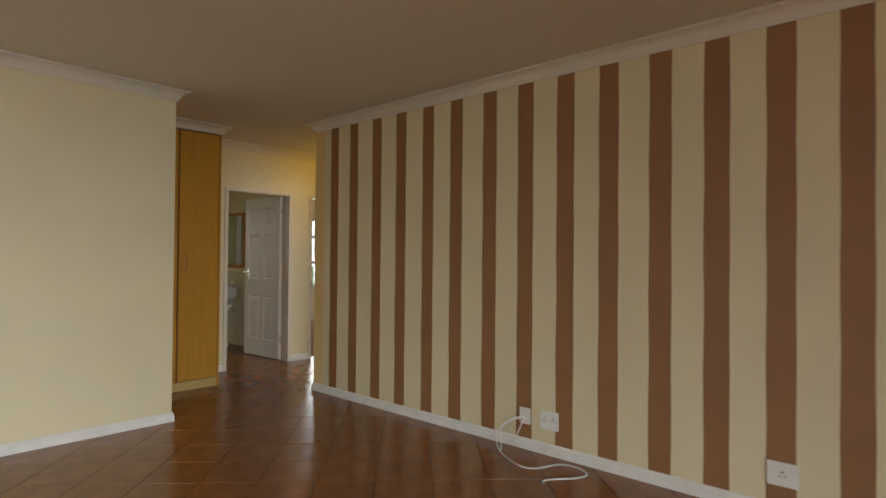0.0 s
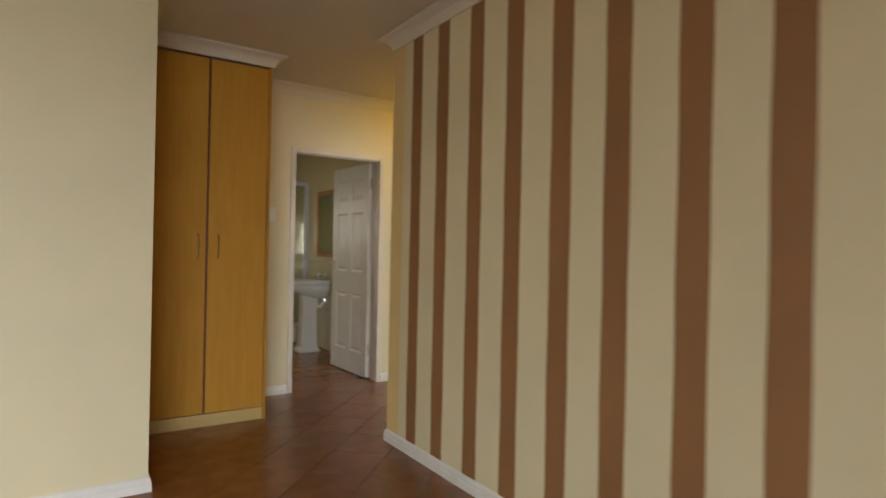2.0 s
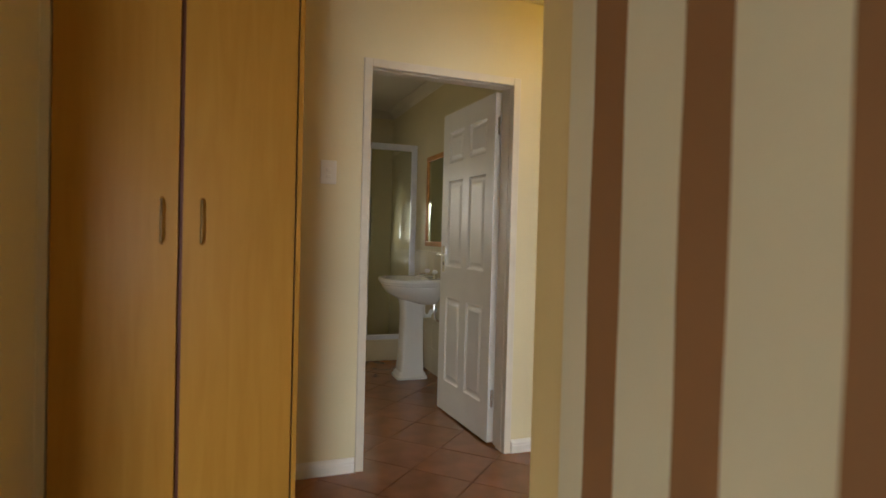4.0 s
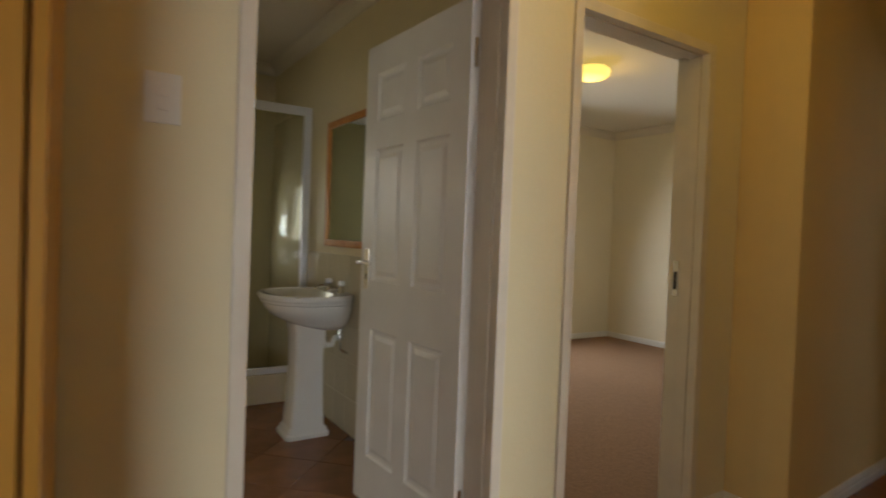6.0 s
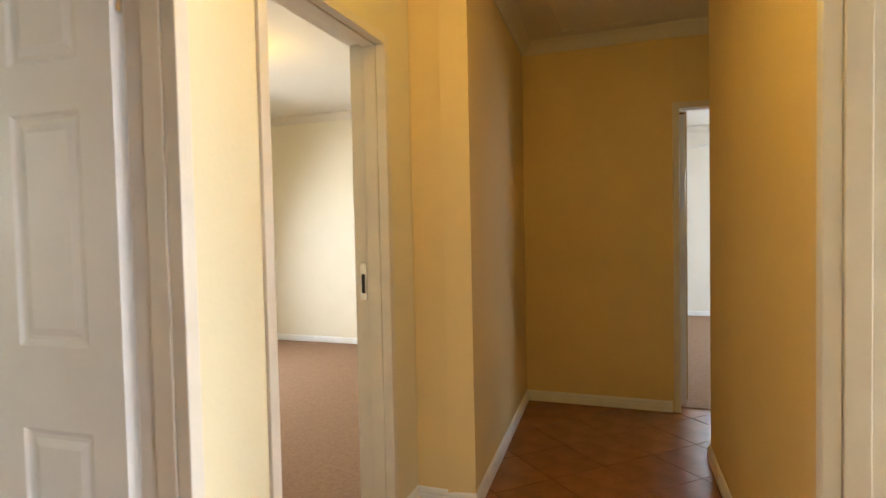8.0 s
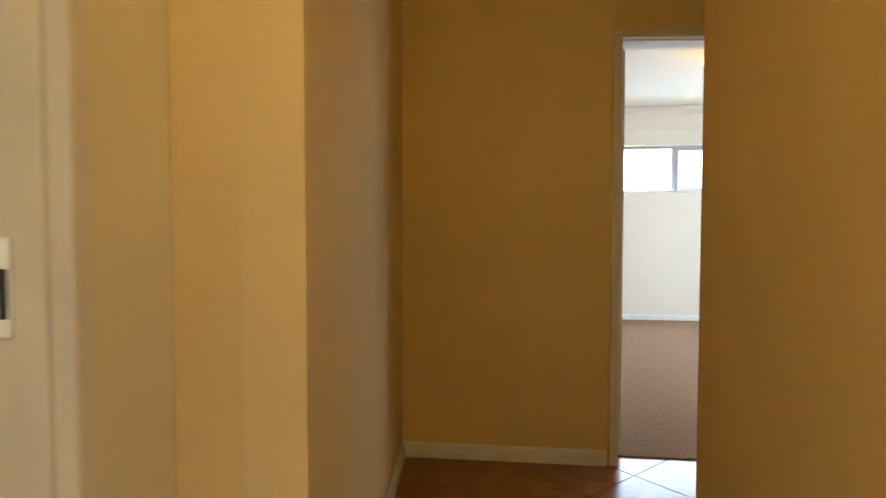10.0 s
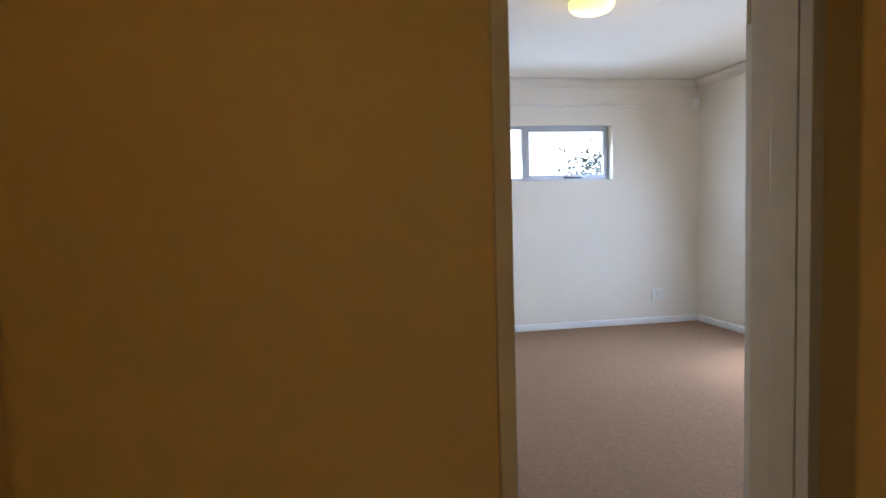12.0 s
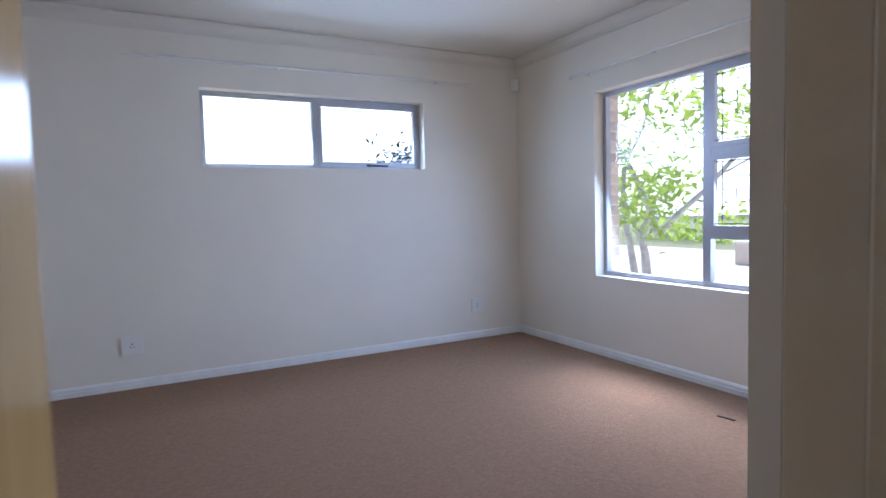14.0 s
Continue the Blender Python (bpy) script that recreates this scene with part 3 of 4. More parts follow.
def cupboard():
    top = empty("built_in_cupboard", pose(1.740, 5.323, 0), "tall honey veneer two door cupboard with brass handles", "cupboard")
    bm = bmesh.new()
    add_box(bm, (0.0, 0.022, 0.085), (0.8, 0.585, 2.517))
    part("carcass", bm, M_REDWOOD, top, "dark reddish edges")
    part("side_panel", box((0.8, 0.0, 0.0), (0.818, 0.585, 2.517), 0.001), M_VENEER, top)
    part("filler", box((-0.043, 0.0, 0.0), (0.0, 0.03, 2.517), 0.001), M_CREAM, top, "cream filler strip")
    part("plinth", box((0.0, 0.006, 0.0), (0.799, 0.03, 0.085), 0.002), mat("plinth_laminate", (0.55, 0.4, 0.16), 0.4), top, "pale plinth board")
    for x0, hx in ((0.006, 0.335), (0.408, 0.063)):
        d = part("door", box((x0, 0.0, 0.092), (x0 + 0.386, 0.02, 2.505), 0.0015), M_VENEER, top, "honey veneer door")
        bm = bmesh.new()
        x = x0 + hx - (0 if x0 < 0.1 else 0)
        pts = [(x, 0.0, 1.15), (x, -0.02, 1.156), (x, -0.027, 1.19), (x, -0.028, 1.23), (x, -0.027, 1.27), (x, -0.02, 1.304), (x, 0.0, 1.31)]
        add_tube(bm, pts, [0.006, 0.006, 0.005, 0.0045, 0.005, 0.006, 0.006], 8)
        part("handle", bm, M_BRASS, d, "curved brass bow handle", True)
    return top


cupboard()


def socket(m, pins, w=0.10, h=0.115, label="white plastic wall socket plate", group="wall sockets"):
    """Local x across, z up, y into the wall."""
    top = empty("wall_socket", m, label, "socket", group)
    plate = part("plate", box((-w / 2, -0.013, -h / 2), (w / 2, -0.0005, h / 2), 0.003), M_PLASTIC, top)
    for cx, cz in pins:
        for dx, dz, rr in ((0, 0.012, 0.005), (-0.011, -0.008, 0.004), (0.011, -0.008, 0.004)):
            bm = bmesh.new()
            add_tube(bm, [(cx + dx, -0.0136, cz + dz), (cx + dx, -0.0128, cz + dz)], rr, 8)
            part("pin_hole", bm, M_DARK, plate)
    return top


socket(pose(3.1, 2.015, 0.225, 0, 0, -90), [], 0.085, 0.11, "white cable outlet plate with two cords", "lounge outlets")
socket(pose(3.1, 1.822, 0.228, 0, 0, -90), [(-0.032, 0.005), (0.032, 0.005)], 0.135, 0.12, "white double socket on striped wall", "lounge outlets")
socket(pose(3.1, 0.468, 0.227, 0, 0, -90), [(0.0, 0.0)], 0.14, 0.12, "white single socket on striped wall", "lounge outlets")
socket(pose(B2E, 4.675, 0.314, 0, 0, -90), [(0, 0)], 0.13, 0.13, "white single socket above bedroom skirting", "bedroom outlets")
socket(pose(B2E, 1.84, 0.315, 0, 0, -90), [(0, 0)], 0.13, 0.13, "white single socket above bedroom skirting", "bedroom outlets")
socket(pose(7.2, B1N, 0.25), [(0, 0)], 0.13, 0.13, "white single socket above bedroom skirting", "bedroom outlets")


def cord(name, pts, label):
    cu = bpy.data.curves.new(name, "CURVE")
    cu.dimensions, cu.bevel_depth, cu.bevel_resolution, cu.resolution_u = "3D", 0.0042, 3, 8
    sp = cu.splines.new("NURBS")
    sp.points.add(len(pts) - 1)
    for p, q in zip(sp.points, pts):
        p.co = (*q, 1)
    sp.use_endpoint_u, sp.order_u = True, 4
    cu.materials.append(M_PLASTIC)
    return tagged(new(name, cu), label, "cable", "loose cords")


cord("white_cord", [(3.091, 2.01, 0.225), (3.05, 2.03, 0.225), (3.02, 2.10, 0.20), (3.0, 2.17, 0.14), (2.97, 2.17, 0.05), (2.93, 2.12, 0.005), (2.84, 1.98, 0.004), (2.76, 1.80, 0.004), (2.86, 1.72, 0.004), (2.99, 1.70, 0.004), (3.02, 1.6, 0.004), (2.99, 1.50, 0.004), (2.93, 1.45, 0.004), (2.83, 1.50, 0.004), (2.74, 1.60, 0.004), (2.68, 1.62, 0.004), (2.667, 1.60, 0.004)],
     "thin white cord from wall outlet lying on floor")
cord("white_cord", [(3.091, 2.02, 0.218), (3.06, 2.04, 0.21), (3.04, 2.14, 0.17), (3.035, 2.19, 0.10), (3.02, 2.16, 0.03), (2.98, 2.13, 0.005), (2.94, 2.11, 0.004)], "thin white cord hanging from wall outlet")
cord("white_cord", [(3.091, 2.01, 0.212), (3.06, 2.01, 0.20), (3.05, 2.03, 0.14), (3.05, 2.06, 0.08), (3.07, 2.09, 0.045)], "thin white cord hanging from wall outlet")

sw = empty("light_switch", mb @ pose(1.247, 0, 1.503), "white two lever light switch plate", "switch")
pl = part("plate", box((-0.039, -0.009, -0.058), (0.039, -0.0005, 0.058), 0.003), M_PLASTIC, sw)
for z in (0.012, -0.02):
    part("rocker", box((-0.012, -0.014, z - 0.009), (0.012, -0.008, z + 0.009), 0.003), M_PLASTIC, pl)

hatch = empty("ceiling_hatch", pose(6.35, 5.2, 2.6), "white painted ceiling trapdoor panel", "hatch")
part("panel", box((-0.3, -0.3, -0.006), (0.3, 0.3, 0.0), 0.002), M_CEIL, hatch)
for a in ((-0.33, -0.33, 0.33, -0.3), (-0.33, 0.3, 0.33, 0.33), (-0.33, -0.3, -0.3, 0.3), (0.3, -0.3, 0.33, 0.3)):
    part("trim", box((a[0], a[1], -0.012), (a[2], a[3], 0.0), 0.002), M_CEIL, hatch)


def ceiling_lamp(x, y, watts):
    top = empty("ceiling_lamp", pose(x, y, 2.6), "lit round yellow glass ceiling lamp", "lamp", "ceiling lamps")
    bm = bmesh.new()
    add_tube(bm, [(0, 0, 0.0), (0, 0, -0.018)], 0.105, 28)
    part("base", bm, M_PLASTIC, top, "white metal base", True)
    n = 28
    rings = [[(r * math.cos(a), r * math.sin(a), z) for a in (2 * math.pi * k / n for k in range(n))]
             for r, z in ((0.12, -0.018), (0.138, -0.03), (0.143, -0.05), (0.138, -0.072), (0.12, -0.09), (0.085, -0.103), (0.04, -0.109), (0.01, -0.11))]
    bm = bmesh.new()
    add_loft(bm, rings)
    part("shade", bm, M_LAMP, top, "glowing yellow glass bowl", True)
    data = bpy.data.lights.new("lamp_bulb", "POINT")
    data.energy, data.color, data.shadow_soft_size = watts, (1.0, 0.61, 0.09), 0.1
    bulb = new("lamp_bulb", data)
    bulb.location = (x, y, 2.6 - 0.225)
    return top


ceiling_lamp(5.98, 7.70, 3.5)
ceiling_lamp(9.08, 3.56, 1.5)
# unseen hall lamp, added to give the upper corridor walls their yellow glow
ceiling_lamp(4.15, 5.25, 4.3)

# ---- bathroom ----


def basin():
    """Against the wall at x = 0, bowl toward -x, width along y."""
    top = empty("pedestal_basin", pose(3.98, 7.77, 0), "white ceramic pedestal wash basin with chrome taps", "basin")
    top.scale = (1.05, 1.03, 1.015)

    def oval(dx0, dx1, hw, z, n=36):
        out = []
        for k in range(n):
            a = 2 * math.pi * k / n
            c, s = math.cos(a), math.sin(a)
            e = 0.62
            x = abs(c) ** e * (1 if c > 0 else -1)
            y = abs(s) ** e * (1 if s > 0 else -1) * hw
            if c < 0:
                x, y = c * 1.0, (abs(s) ** 0.85) * (1 if s > 0 else -1) * hw
            cx, rx = (dx0 + dx1) / 2, (dx1 - dx0) / 2
            out.append((cx + rx * x, y, z))
        return out
    bm = bmesh.new()
    rings = [oval(-0.20, -0.02, 0.11, 0.62), oval(-0.33, -0.01, 0.19, 0.66), oval(-0.42, -0.004, 0.25, 0.71), oval(-0.455, -0.002, 0.272, 0.755), oval(-0.458, -0.002, 0.274, 0.778),
             oval(-0.475, -0.002, 0.284, 0.785), oval(-0.478, -0.002, 0.286, 0.80), oval(-0.488, -0.002, 0.292, 0.806), oval(-0.490, -0.002, 0.294, 0.826), oval(-0.482, -0.004, 0.288, 0.836),
             oval(-0.455, -0.11, 0.262, 0.834), oval(-0.43, -0.135, 0.24, 0.80), oval(-0.37, -0.17, 0.18, 0.73), oval(-0.29, -0.22, 0.06, 0.70)]
    add_loft(bm, rings)
    part("bowl", bm, M_CERAMIC, top, "", True)
    bm = bmesh.new()

    def rect(hx, hy, cx, z, r=0.25):
        pts = []
        for sx, sy in ((1, 1), (-1, 1), (-1, -1), (1, -1)):
            for k in range(4):
                a = math.atan2(sy, sx) - math.pi / 4 + k * math.pi / 6
                pts.append((cx + sx * hx * (1 - r) + r * hx * math.cos(a) * 1.0, sy * hy * (1 - r) + r * hy * math.sin(a), z))
        return pts
    rings = [rect(0.125, 0.115, -0.225, 0.0), rect(0.125, 0.115, -0.225, 0.02), rect(0.115, 0.105, -0.225, 0.03), rect(0.113, 0.103, -0.225, 0.045), rect(0.098, 0.092, -0.225, 0.06),
             rect(0.09, 0.085, -0.222, 0.2), rect(0.082, 0.08, -0.22, 0.45), rect(0.085, 0.085, -0.22, 0.6), rect(0.1, 0.1, -0.22, 0.66)]
    add_loft(bm, rings)
    part("pedestal", bm, M_CERAMIC, top, "", True)
    for y in (-0.10, 0.10):
        bm = bmesh.new()
        add_tube(bm, [(-0.06, y, 0.83), (-0.06, y, 0.862), (-0.06, y, 0.875)], [0.022, 0.018, 0.012], 12)
        add_tube(bm, [(-0.055, y, 0.858), (-0.10, y * 0.95, 0.862), (-0.135, y * 0.9, 0.855), (-0.14, y * 0.9, 0.842)], [0.012, 0.011, 0.010, 0.010], 10)
        t = part("tap", bm, M_CHROME, top, "chrome pillar tap", True)
        bm = bmesh.new()
        add_tube(bm, [(-0.06, y, 0.875), (-0.06, y, 0.882), (-0.06, y, 0.902), (-0.06, y, 0.908)], [0.014, 0.024, 0.022, 0.014], 8)
        part("knob", bm, M_CERAMIC, t, "white tap head", True)
    bm = bmesh.new()
    add_tube(bm, [(-0.12, 0.0, 0.63), (-0.12, 0.0, 0.54), (-0.10, 0.0, 0.51), (-0.07, 0.0, 0.51), (-0.05, 0.0, 0.55), (-0.001, 0.0, 0.56)], 0.018, 10)
    part("waste_trap", bm, M_PLASTIC, top, "white waste pipe", True)
    bm = bmesh.new()
    add_tube(bm, [(-0.06, -0.1, 0.80), (-0.06, -0.1, 0.6), (-0.05, -0.1, 0.5), (-0.001, -0.1, 0.47)], 0.008, 8)
    part("supply_pipe", bm, M_CHROME, top, "chrome supply pipe", True)


basin()

mir = empty("wall_mirror", pose(3.98, 7.74, 1.522), "wood framed rectangular mirror above the basin", "mirror")
part("glass", box((-0.016, -0.30, -0.365), (-0.012, 0.30, 0.365)), M_MIRROR, mir)
for a, b in (((-0.3375, -0.4025), (0.3375, -0.36)), ((-0.3375, 0.36), (0.3375, 0.4025)), ((-0.3375, -0.36), (-0.295, 0.36)), ((0.295, -0.36), (0.3375, 0.36))):
    part("frame_rail", box((-0.026, a[0], a[1]), (-0.001, b[0], b[1]), 0.005), M_PINE, mir, "orange pine frame")

shower = empty("shower_enclosure", pose(2.95, 8.43, 0), "shower cubicle with white aluminium frame and glass", "shower")
part("kerb", box((0, 0.0, 0.0), (1.03, 0.1, 0.2), 0.006), M_WALLTILE, shower, "tiled shower kerb")
for x0, x1 in ((0.0, 0.05), (0.50, 0.57), (0.975, 1.029)):
    part("post", box((x0, 0.02, 0.2), (x1, 0.06, 2.09), 0.004), M_ALUW, shower)
for z0, z1 in ((0.2, 0.245), (2.03, 2.09)):
    for a, b in ((0.05, 0.50), (0.57, 0.975)):
        part("rail", box((a, 0.022, z0), (b, 0.058, z1), 0.004), M_ALUW, shower)
for a, b in ((0.05, 0.50), (0.57, 0.975)):
    part("pane", box((a, 0.037, 0.245), (b, 0.042, 2.03)), M_SHGLASS, shower).visible_shadow = False
structure("wall_shower_side", box((2.8, 8.43, 0), (2.948, 9.4, 2.6)), M_CREAM, "wall beside the shower", "wall")


def tiled(name, m, w, h, nx, nz, label):
    """Glazed tiles on a wall: local x across, z up, y out of the wall."""
    top = empty(name, m, label, "wall tiles", kind="structure")
    part("grout_bed", box((0, 0, 0), (w, 0.003, h)), mat("pale_grout", (0.5, 0.46, 0.36), 0.8), top)
    dx, dz = w / nx, h / nz
    me = finish(box((0.0015, 0.002, 0.0015), (dx - 0.0015, 0.007, dz - 0.0015), 0.0012), "tile", M_WALLTILE)
    for i in range(nx):
        for k in range(nz):
            ob = new("tile", me)
            ob.parent = top
            ob.matrix_basis = pose(i * dx, 0, k * dz)


tiled("tile_splashback", pose(3.98, 6.95, 0.0, 0, 0, 90), 1.47, 1.07, 8, 5, "cream glazed tiles behind the basin")
tiled("shower_wall_tiles", pose(3.98, 8.54, 0.0, 0, 0, 90), 0.85, 2.1, 4, 10, "cream glazed shower wall tiles")

# ---- back bedroom ----
wd = empty("wardrobe", pose(7.152, 4.704, 0.008, 0, 0, -0.6), "glossy honey veneer built-in wardrobe beside the door", "wardrobe")
part("carcass", box((0.0, 0.018, 0.0), (0.58, 1.14, 2.5)), M_REDWOOD, wd)
part("side_panel", box((0.0, 0.0, 0.0), (0.60, 0.017, 2.5), 0.0015), M_GLOSSVENEER, wd, "glossy veneer side panel")
for y in (0.02, 0.582):
    wdoor = part("door", box((0.581, y, 0.09), (0.60, y + 0.555, 2.49), 0.0015), M_VENEER, wd)
    bm = bmesh.new()
    hy = y + (0.5 if y < 0.3 else 0.055)
    add_tube(bm, [(0.60, hy, 1.15), (0.623, hy, 1.17), (0.628, hy, 1.23), (0.623, hy, 1.29), (0.60, hy, 1.31)], 0.005, 8)
    part("handle", bm, M_BRASS, wdoor, "", True)



def curtain_rod(m, length, brackets):
    top = empty("curtain_rail", m, "thin white curtain rail on brackets", "curtain rail", "curtain rails")
    bm = bmesh.new()
    add_tube(bm, [(0, -0.06, 0), (length, -0.06, 0)], 0.009, 10)
    part("rail", bm, M_PLASTIC, top, "", True)
    for x in brackets:
        bm = bmesh.new()
        add_box(bm, (x - 0.012, -0.006, -0.02), (x + 0.012, -0.001, 0.025), 0.002)
        add_tube(bm, [(x, -0.003, 0.0), (x, -0.055, 0.0), (x, -0.066, 0.012)], 0.006, 8)
        part("bracket", bm, M_PLASTIC, top, "", True)
    for x in (0, length):
        bm = bmesh.new()
        add_tube(bm, [(x - 0.012, -0.06, 0), (x + 0.012, -0.06, 0)], 0.013, 10)
        part("end_cap", bm, M_PLASTIC, top, "", True)


curtain_rod(pose(B2E, 4.62, 2.325, 0, 0, -90), 2.72, [0.32, 1.05, 1.72, 2.4])
curtain_rod(pose(10.45, B2S, 2.255, 0, 0, 180), 2.6, [0.15, 0.82, 1.6, 2.4])
pir = empty("alarm_sensor", pose(B2E - 0.026, B2S + 0.026, 2.355, 0, 0, -135), "small white plastic alarm sensor in the corner", "sensor")
part("body", box((-0.032, -0.055, -0.055), (0.032, -0.005, 0.055), 0.008), M_PLASTIC, pir)
part("lens", box((-0.024, -0.061, -0.04), (0.024, -0.053, 0.0), 0.004), M_CERAMIC, pir)
# thin dark bar laid on the carpet near the large window
floor_mark = tagged(part("carpet_mark", box((-0.05, -0.006, 0), (0.05, 0.006, 0.006), 0.002), M_DARK), "small dark mark on the carpet", "mark")
floor_mark.matrix_basis = pose(8.77, 1.77, 0.008, 0, 0, 8)

# ---- outside ----
g = bmesh.new()
for q in (((-400, -400), (-4.65, 400)), ((-4.65, -400), (3.25, -4.65)), ((3.25, -400), (11.55, 0.85)), ((11.55, -400), (400, 400)), ((-4.65, 9.6), (11.55, 400))):
    g.faces.new([g.verts.new((x, y, -0.12)) for x, y in ((q[0][0], q[0][1]), (q[1][0], q[0][1]), (q[1][0], q[1][1]), (q[0][0], q[1][1]))])
structure("ground", g, M_GROUND, "dry grassy ground", "ground")
structure("pavement", box((4.0, -9.5, -0.12), (22, 0.84, -0.06)), M_PAVE, "pale concrete driveway paving", "pavement")

M_HAZE = glow_mat("white_sky_haze", (0.97, 0.99, 1.0), 1.5)
bm = bmesh.new()
arc = [radians(a) for a in range(-130, 61, 10)]
add_loft(bm, [[(8 + 75 * math.cos(a), 75 * math.sin(a), -0.1), (8 + 75 * math.cos(a), 75 * math.sin(a), 34)] for a in arc], closed=False, caps=False)
structure("backdrop", bm, M_HAZE, "white hazy sky beyond the garden", "sky")

gw = empty("garden_wall", pose(11.5, -6.0, -0.06, 0, 0, -12), "low plastered garden wall with coping", "garden wall")
part("wall_body", box((-6, 0, 0), (3.0, 0.22, 0.42)), M_OUTWALL, gw)
part("coping", box((-6.05, -0.04, 0.42), (3.05, 0.26, 0.48), 0.01), M_PAVE, gw)


def tree(m, stems, n_leaf, spread, seed, leaf_mat, name="tree", label="", size=0.09):
    top = empty(name, m, label, "tree")
    rng = random.Random(seed)
    bm = bmesh.new()
    tips = []

    def limb(p, d, length, r, level):
        pts, rad = [p], [r]
        for k in range(5):
            d = (d + Vector((rng.uniform(-.15, .15), rng.uniform(-.15, .15), rng.uniform(-.05, .15)))).normalized()
            p = p + d * length / 5
            pts.append(p)
            rad.append(r * (1 - 0.09 * (k + 1)))
        add_tube(bm, pts, rad, 8 if level < 2 else 5)
        if level >= 2:
            tips.extend(pts[2:])
        if level < 3:
            for k in range(3 if level < 2 else 2):
                a = rng.uniform(0, 6.28)
                nd = (d * 0.8 + Vector((math.cos(a), math.sin(a), rng.uniform(0.0, 0.6))) * spread).normalized()
                limb(pts[rng.choice((3, 4, 5))], nd, length * rng.uniform(0.55, 0.8), rad[-1] * 0.62, level + 1)
    for p, d, length, r in stems:
        limb(Vector(p), Vector(d).normalized(), length, r, 0)
    part("trunk", bm, M_BARK, top, "grey branching trunk", True)
    verts, faces = [], []
    for k in range(n_leaf):
        c = rng.choice(tips) + Vector((rng.gauss(0, .2), rng.gauss(0, .2), rng.gauss(0, .16)))
        s = size * rng.uniform(0.6, 1.3)
        u = Vector((rng.gauss(0, 1), rng.gauss(0, 1), rng.gauss(0, 0.6))).normalized()
        v = u.orthogonal().normalized()
        w = u.cross(v)
        i = len(verts)
        verts += [c - u * s, c + v * s * 0.38 + w * s * 0.1, c + u * s, c - v * s * 0.38 + w * s * 0.1]
        faces += [(i, i + 1, i + 2), (i, i + 2, i + 3)]
    me = bpy.data.meshes.new("crown")
    me.from_pydata(verts, [], faces)
    me.materials.append(leaf_mat)
    ob = new("crown", me)
    ob.parent = top
    return top


tree(pose(12.85, -2.05, -0.1), [((0.05, 0.08, 0), (0.14, 0.26, 1), 1.9, 0.062), ((0, 0, 0), (-0.10, -0.16, 1), 0.95, 0.085),
                               ((-0.09, -0.14, 0.86), (0.10, 0.14, 1), 1.5, 0.058), ((-0.09, -0.14, 0.86), (-0.5, -0.72, 0.85), 1.5, 0.055),
                               ((0.25, 0.5, 0), (0.2, 0.3, 1), 1.2, 0.07)], 3000, 1.0, 21, M_LEAF,
     label="leafy green garden tree with forked grey trunk", size=0.08)
tree(pose(15.6, 0.75, -0.75), [((0, 0, 0), (0.0, 0.1, 1), 1.5, 0.05)], 1500, 0.32, 9, M_BUSH, "shrub_tree", "thin dark shrub outside the strip window", 0.07)
tree(pose(7.2, 13.5, -0.1), [((0, 0, 0), (0.1, 0, 1), 1.4, 0.07)], 2500, 0.8, 12, M_LEAF, label="green tree beyond the front bedroom window")


def hedge(m, size, n, seed):
    rng = random.Random(seed)
    verts, faces = [], []
    for k in range(n):
        c = Vector((rng.uniform(-1, 1) * size[0], rng.uniform(-1, 1) * size[1], abs(rng.gauss(0, 0.5)) * size[2]))
        u = Vector((rng.gauss(0, 1), rng.gauss(0, 1), rng.gauss(0, 1))).normalized() * rng.uniform(0.08, 0.2)
        v = u.orthogonal().normalized() * 0.08
        i = len(verts)
        verts += [c - u, c + v, c + u, c - v]
        faces.append((i, i + 1, i + 2, i + 3))
    me = bpy.data.meshes.new("hedge")
    me.from_pydata(verts, [], faces)
    me.materials.append(M_LEAF)
    ob = new("hedge", me)
    ob.matrix_basis = m
    return tagged(ob, "loose green hedge across the driveway", "hedge", kind="stuff")


hedge(pose(15, -12.5, -0.1, 0, 0, -10), (10, 1.0, 1.1), 1300, 3)
hedge(pose(6.5, 15.5, -0.1), (5, 0.6, 0.9), 2500, 5)

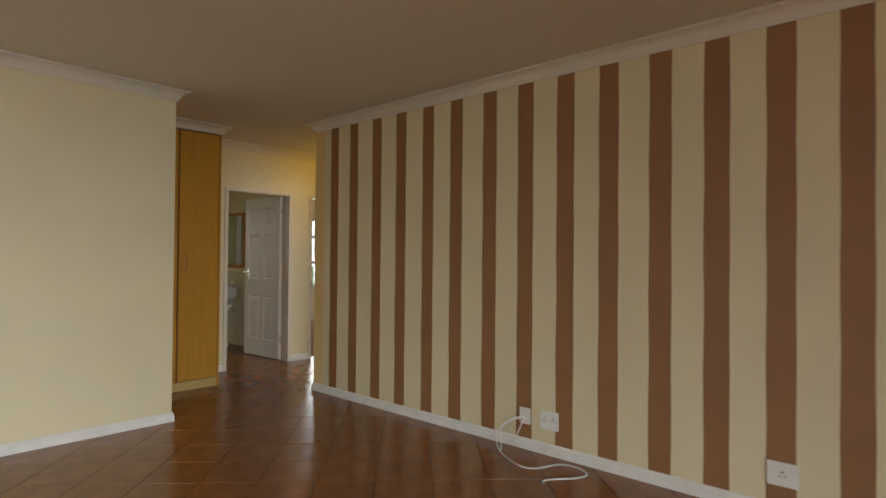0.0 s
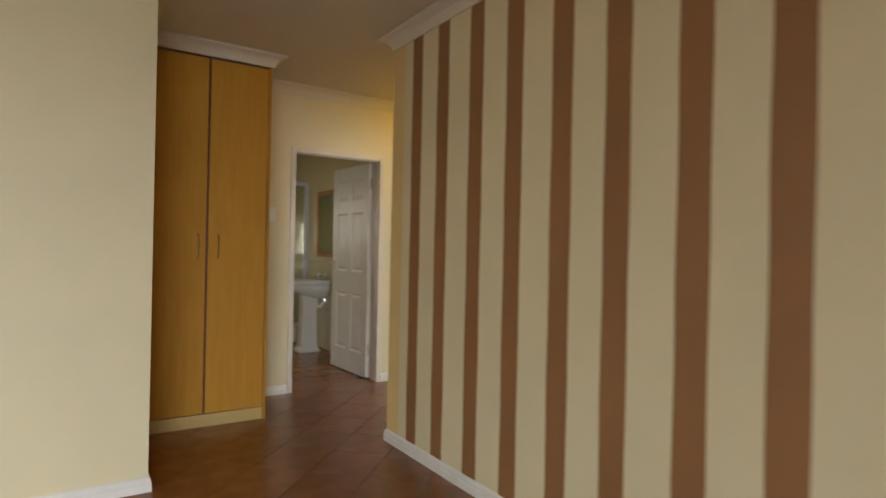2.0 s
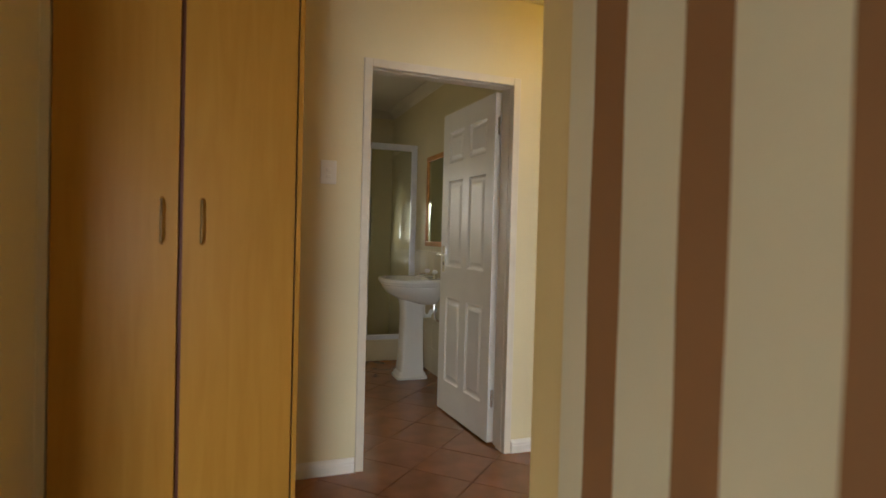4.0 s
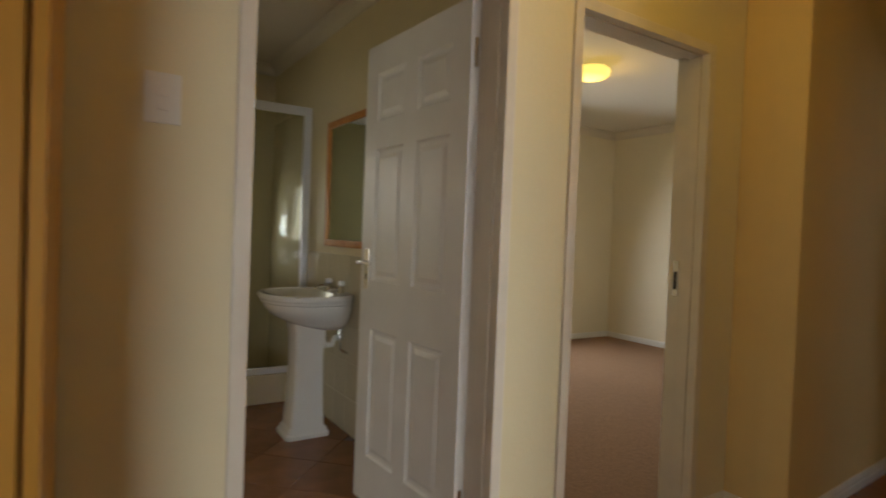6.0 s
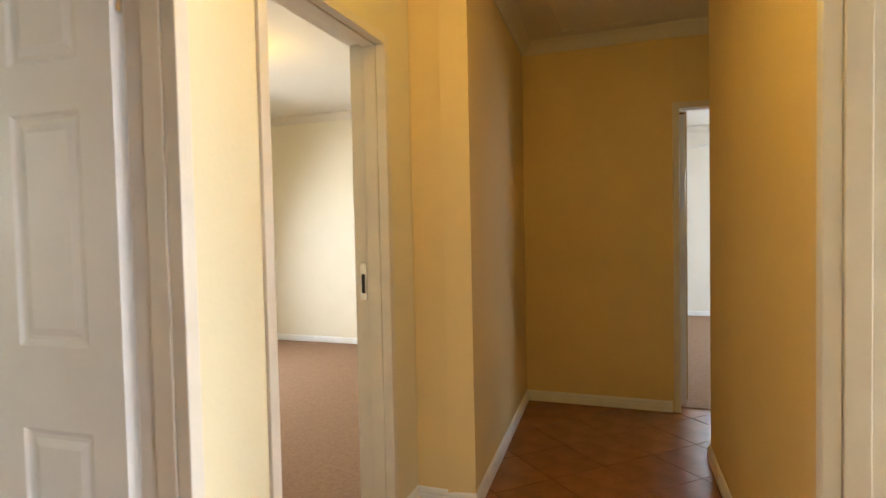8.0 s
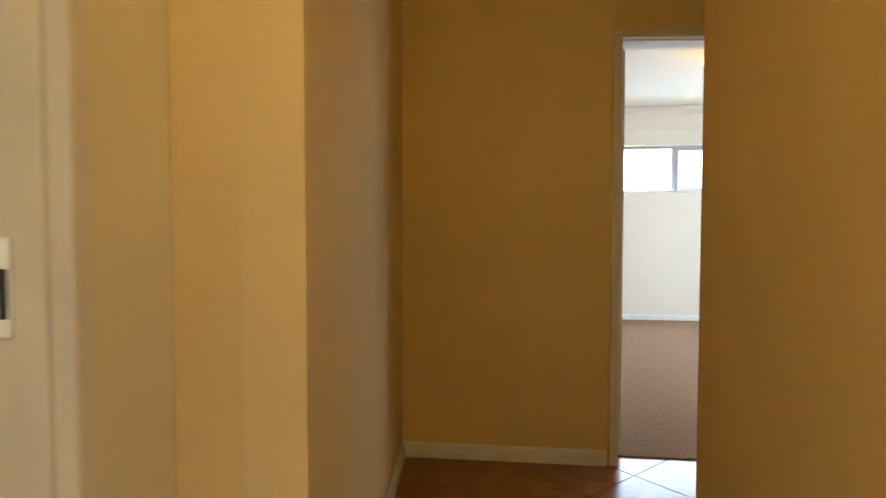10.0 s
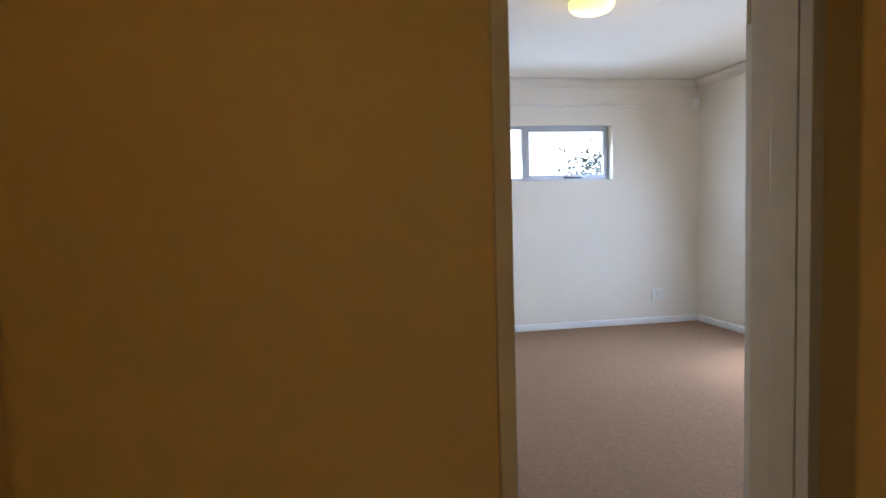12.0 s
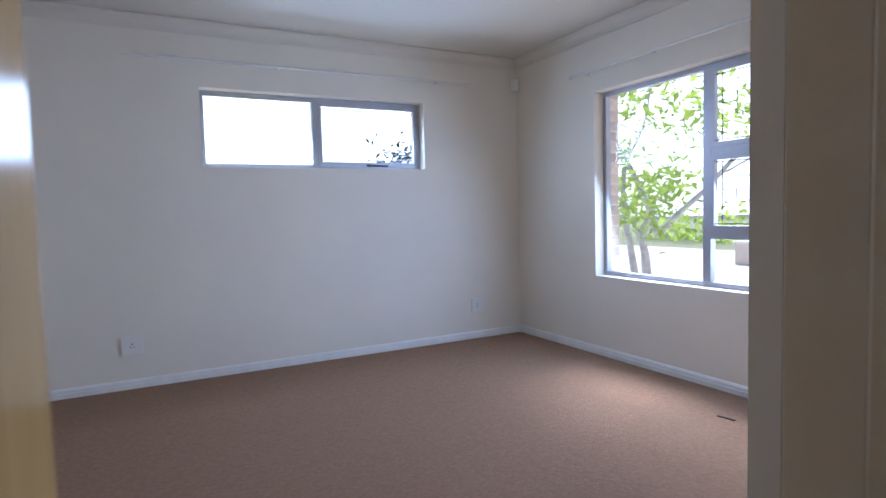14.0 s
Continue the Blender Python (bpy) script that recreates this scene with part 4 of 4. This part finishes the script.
nb = empty("neighbour_house", pose(7.5, 24, -0.1), "pale neighbouring house with grey sheet roof", "house")
part("wall", box((-5, 0, 0), (5, 5, 2.6)), M_OUTWALL, nb)
bm = bmesh.new()
add_loft(bm, [[(x, -0.4, 2.6), (x, 5.4, 2.6), (x, 2.5, 4.0)] for x in (-5.4, 5.4)])
part("roof", bm, M_ROOF, nb)
for x in (-3, 1.5):
    w = part("window", box((x, -0.04, 0.9), (x + 1.4, 0.0, 2.0)), M_ALU, nb)
    part("pane", box((x + 0.06, -0.05, 0.96), (x + 1.34, -0.041, 1.94)), M_DARK, w)

# ---- brick reveal beside the large window ----
br = empty("brick_reveal", pose(10.236, B2S - 0.145, 0.62), "face brick outer reveal beside the window", "brickwork", kind="structure")
part("mortar_bed", box((0.006, -0.11, 0.0), (0.10, 0.0, 1.52)), M_MORTAR, br)
me = finish(box((0, -0.106, 0.0), (0.1, -0.002, 0.072), 0.004), "brick", M_BRICK)
for k in range(18):
    ob = new("brick", me)
    ob.parent = br
    ob.matrix_basis = pose(-0.004 + 0.003 * (k % 2), 0, 0.006 + k * 0.0845)

# ---- floor tiles, laid at 45 degrees ----
floor_ob = structure("floor", box((-4.65, -4.65, -0.12), (6.97, 9.55, -0.006)), M_GROUT, "glazed terracotta floor tiles laid diagonally", "floor")
T = 0.335
me = finish(box((-T / 2 + 0.002, -T / 2 + 0.002, -0.008), (T / 2 - 0.002, T / 2 - 0.002, 0.0), 0.001), "tile", M_TILE)
rest = bmesh.new()
near = []
for i in range(-40, 60):
    for k in range(-40, 60):
        u, v = 8.105 + (i + 0.5) * T - 0.335 * 10, 1.45 + (k + 0.5) * T
        x, y = (u + v) / math.sqrt(2), (u - v) / math.sqrt(2)
        lounge = -4.4 < x < 3.32 and -4.4 < y < 4.6
        hall = 1.7 < x < 7.2 and 4.3 < y < 6.2
        bath = 1.9 < x < 4.0 and 6.0 < y < 9.4
        alcove = 5.95 < x < 7.2 and 3.6 < y < 4.7
        if lounge or hall or bath or alcove:
            d = abs(x - 2.6) + abs(y - 4.2)
            near.append((d, x, y))
near.sort()
for n, (d, x, y) in enumerate(near):
    if n < 300:
        ob = new("tile", me)
        ob.parent = floor_ob
        ob.matrix_basis = pose(x, y, random.uniform(-0.0005, 0.0005), 0, 0, 45)
    else:
        q = [Vector((x, y, 0)) + Vector((a * 0.2349, b * 0.2349, 0)) for a, b in ((1, 0), (0, 1), (-1, 0), (0, -1))]
        rest.faces.new([rest.verts.new(p) for p in q])
tagged(part("floor_tiles_beyond", rest, M_TILE, floor_ob), kind="stuff")
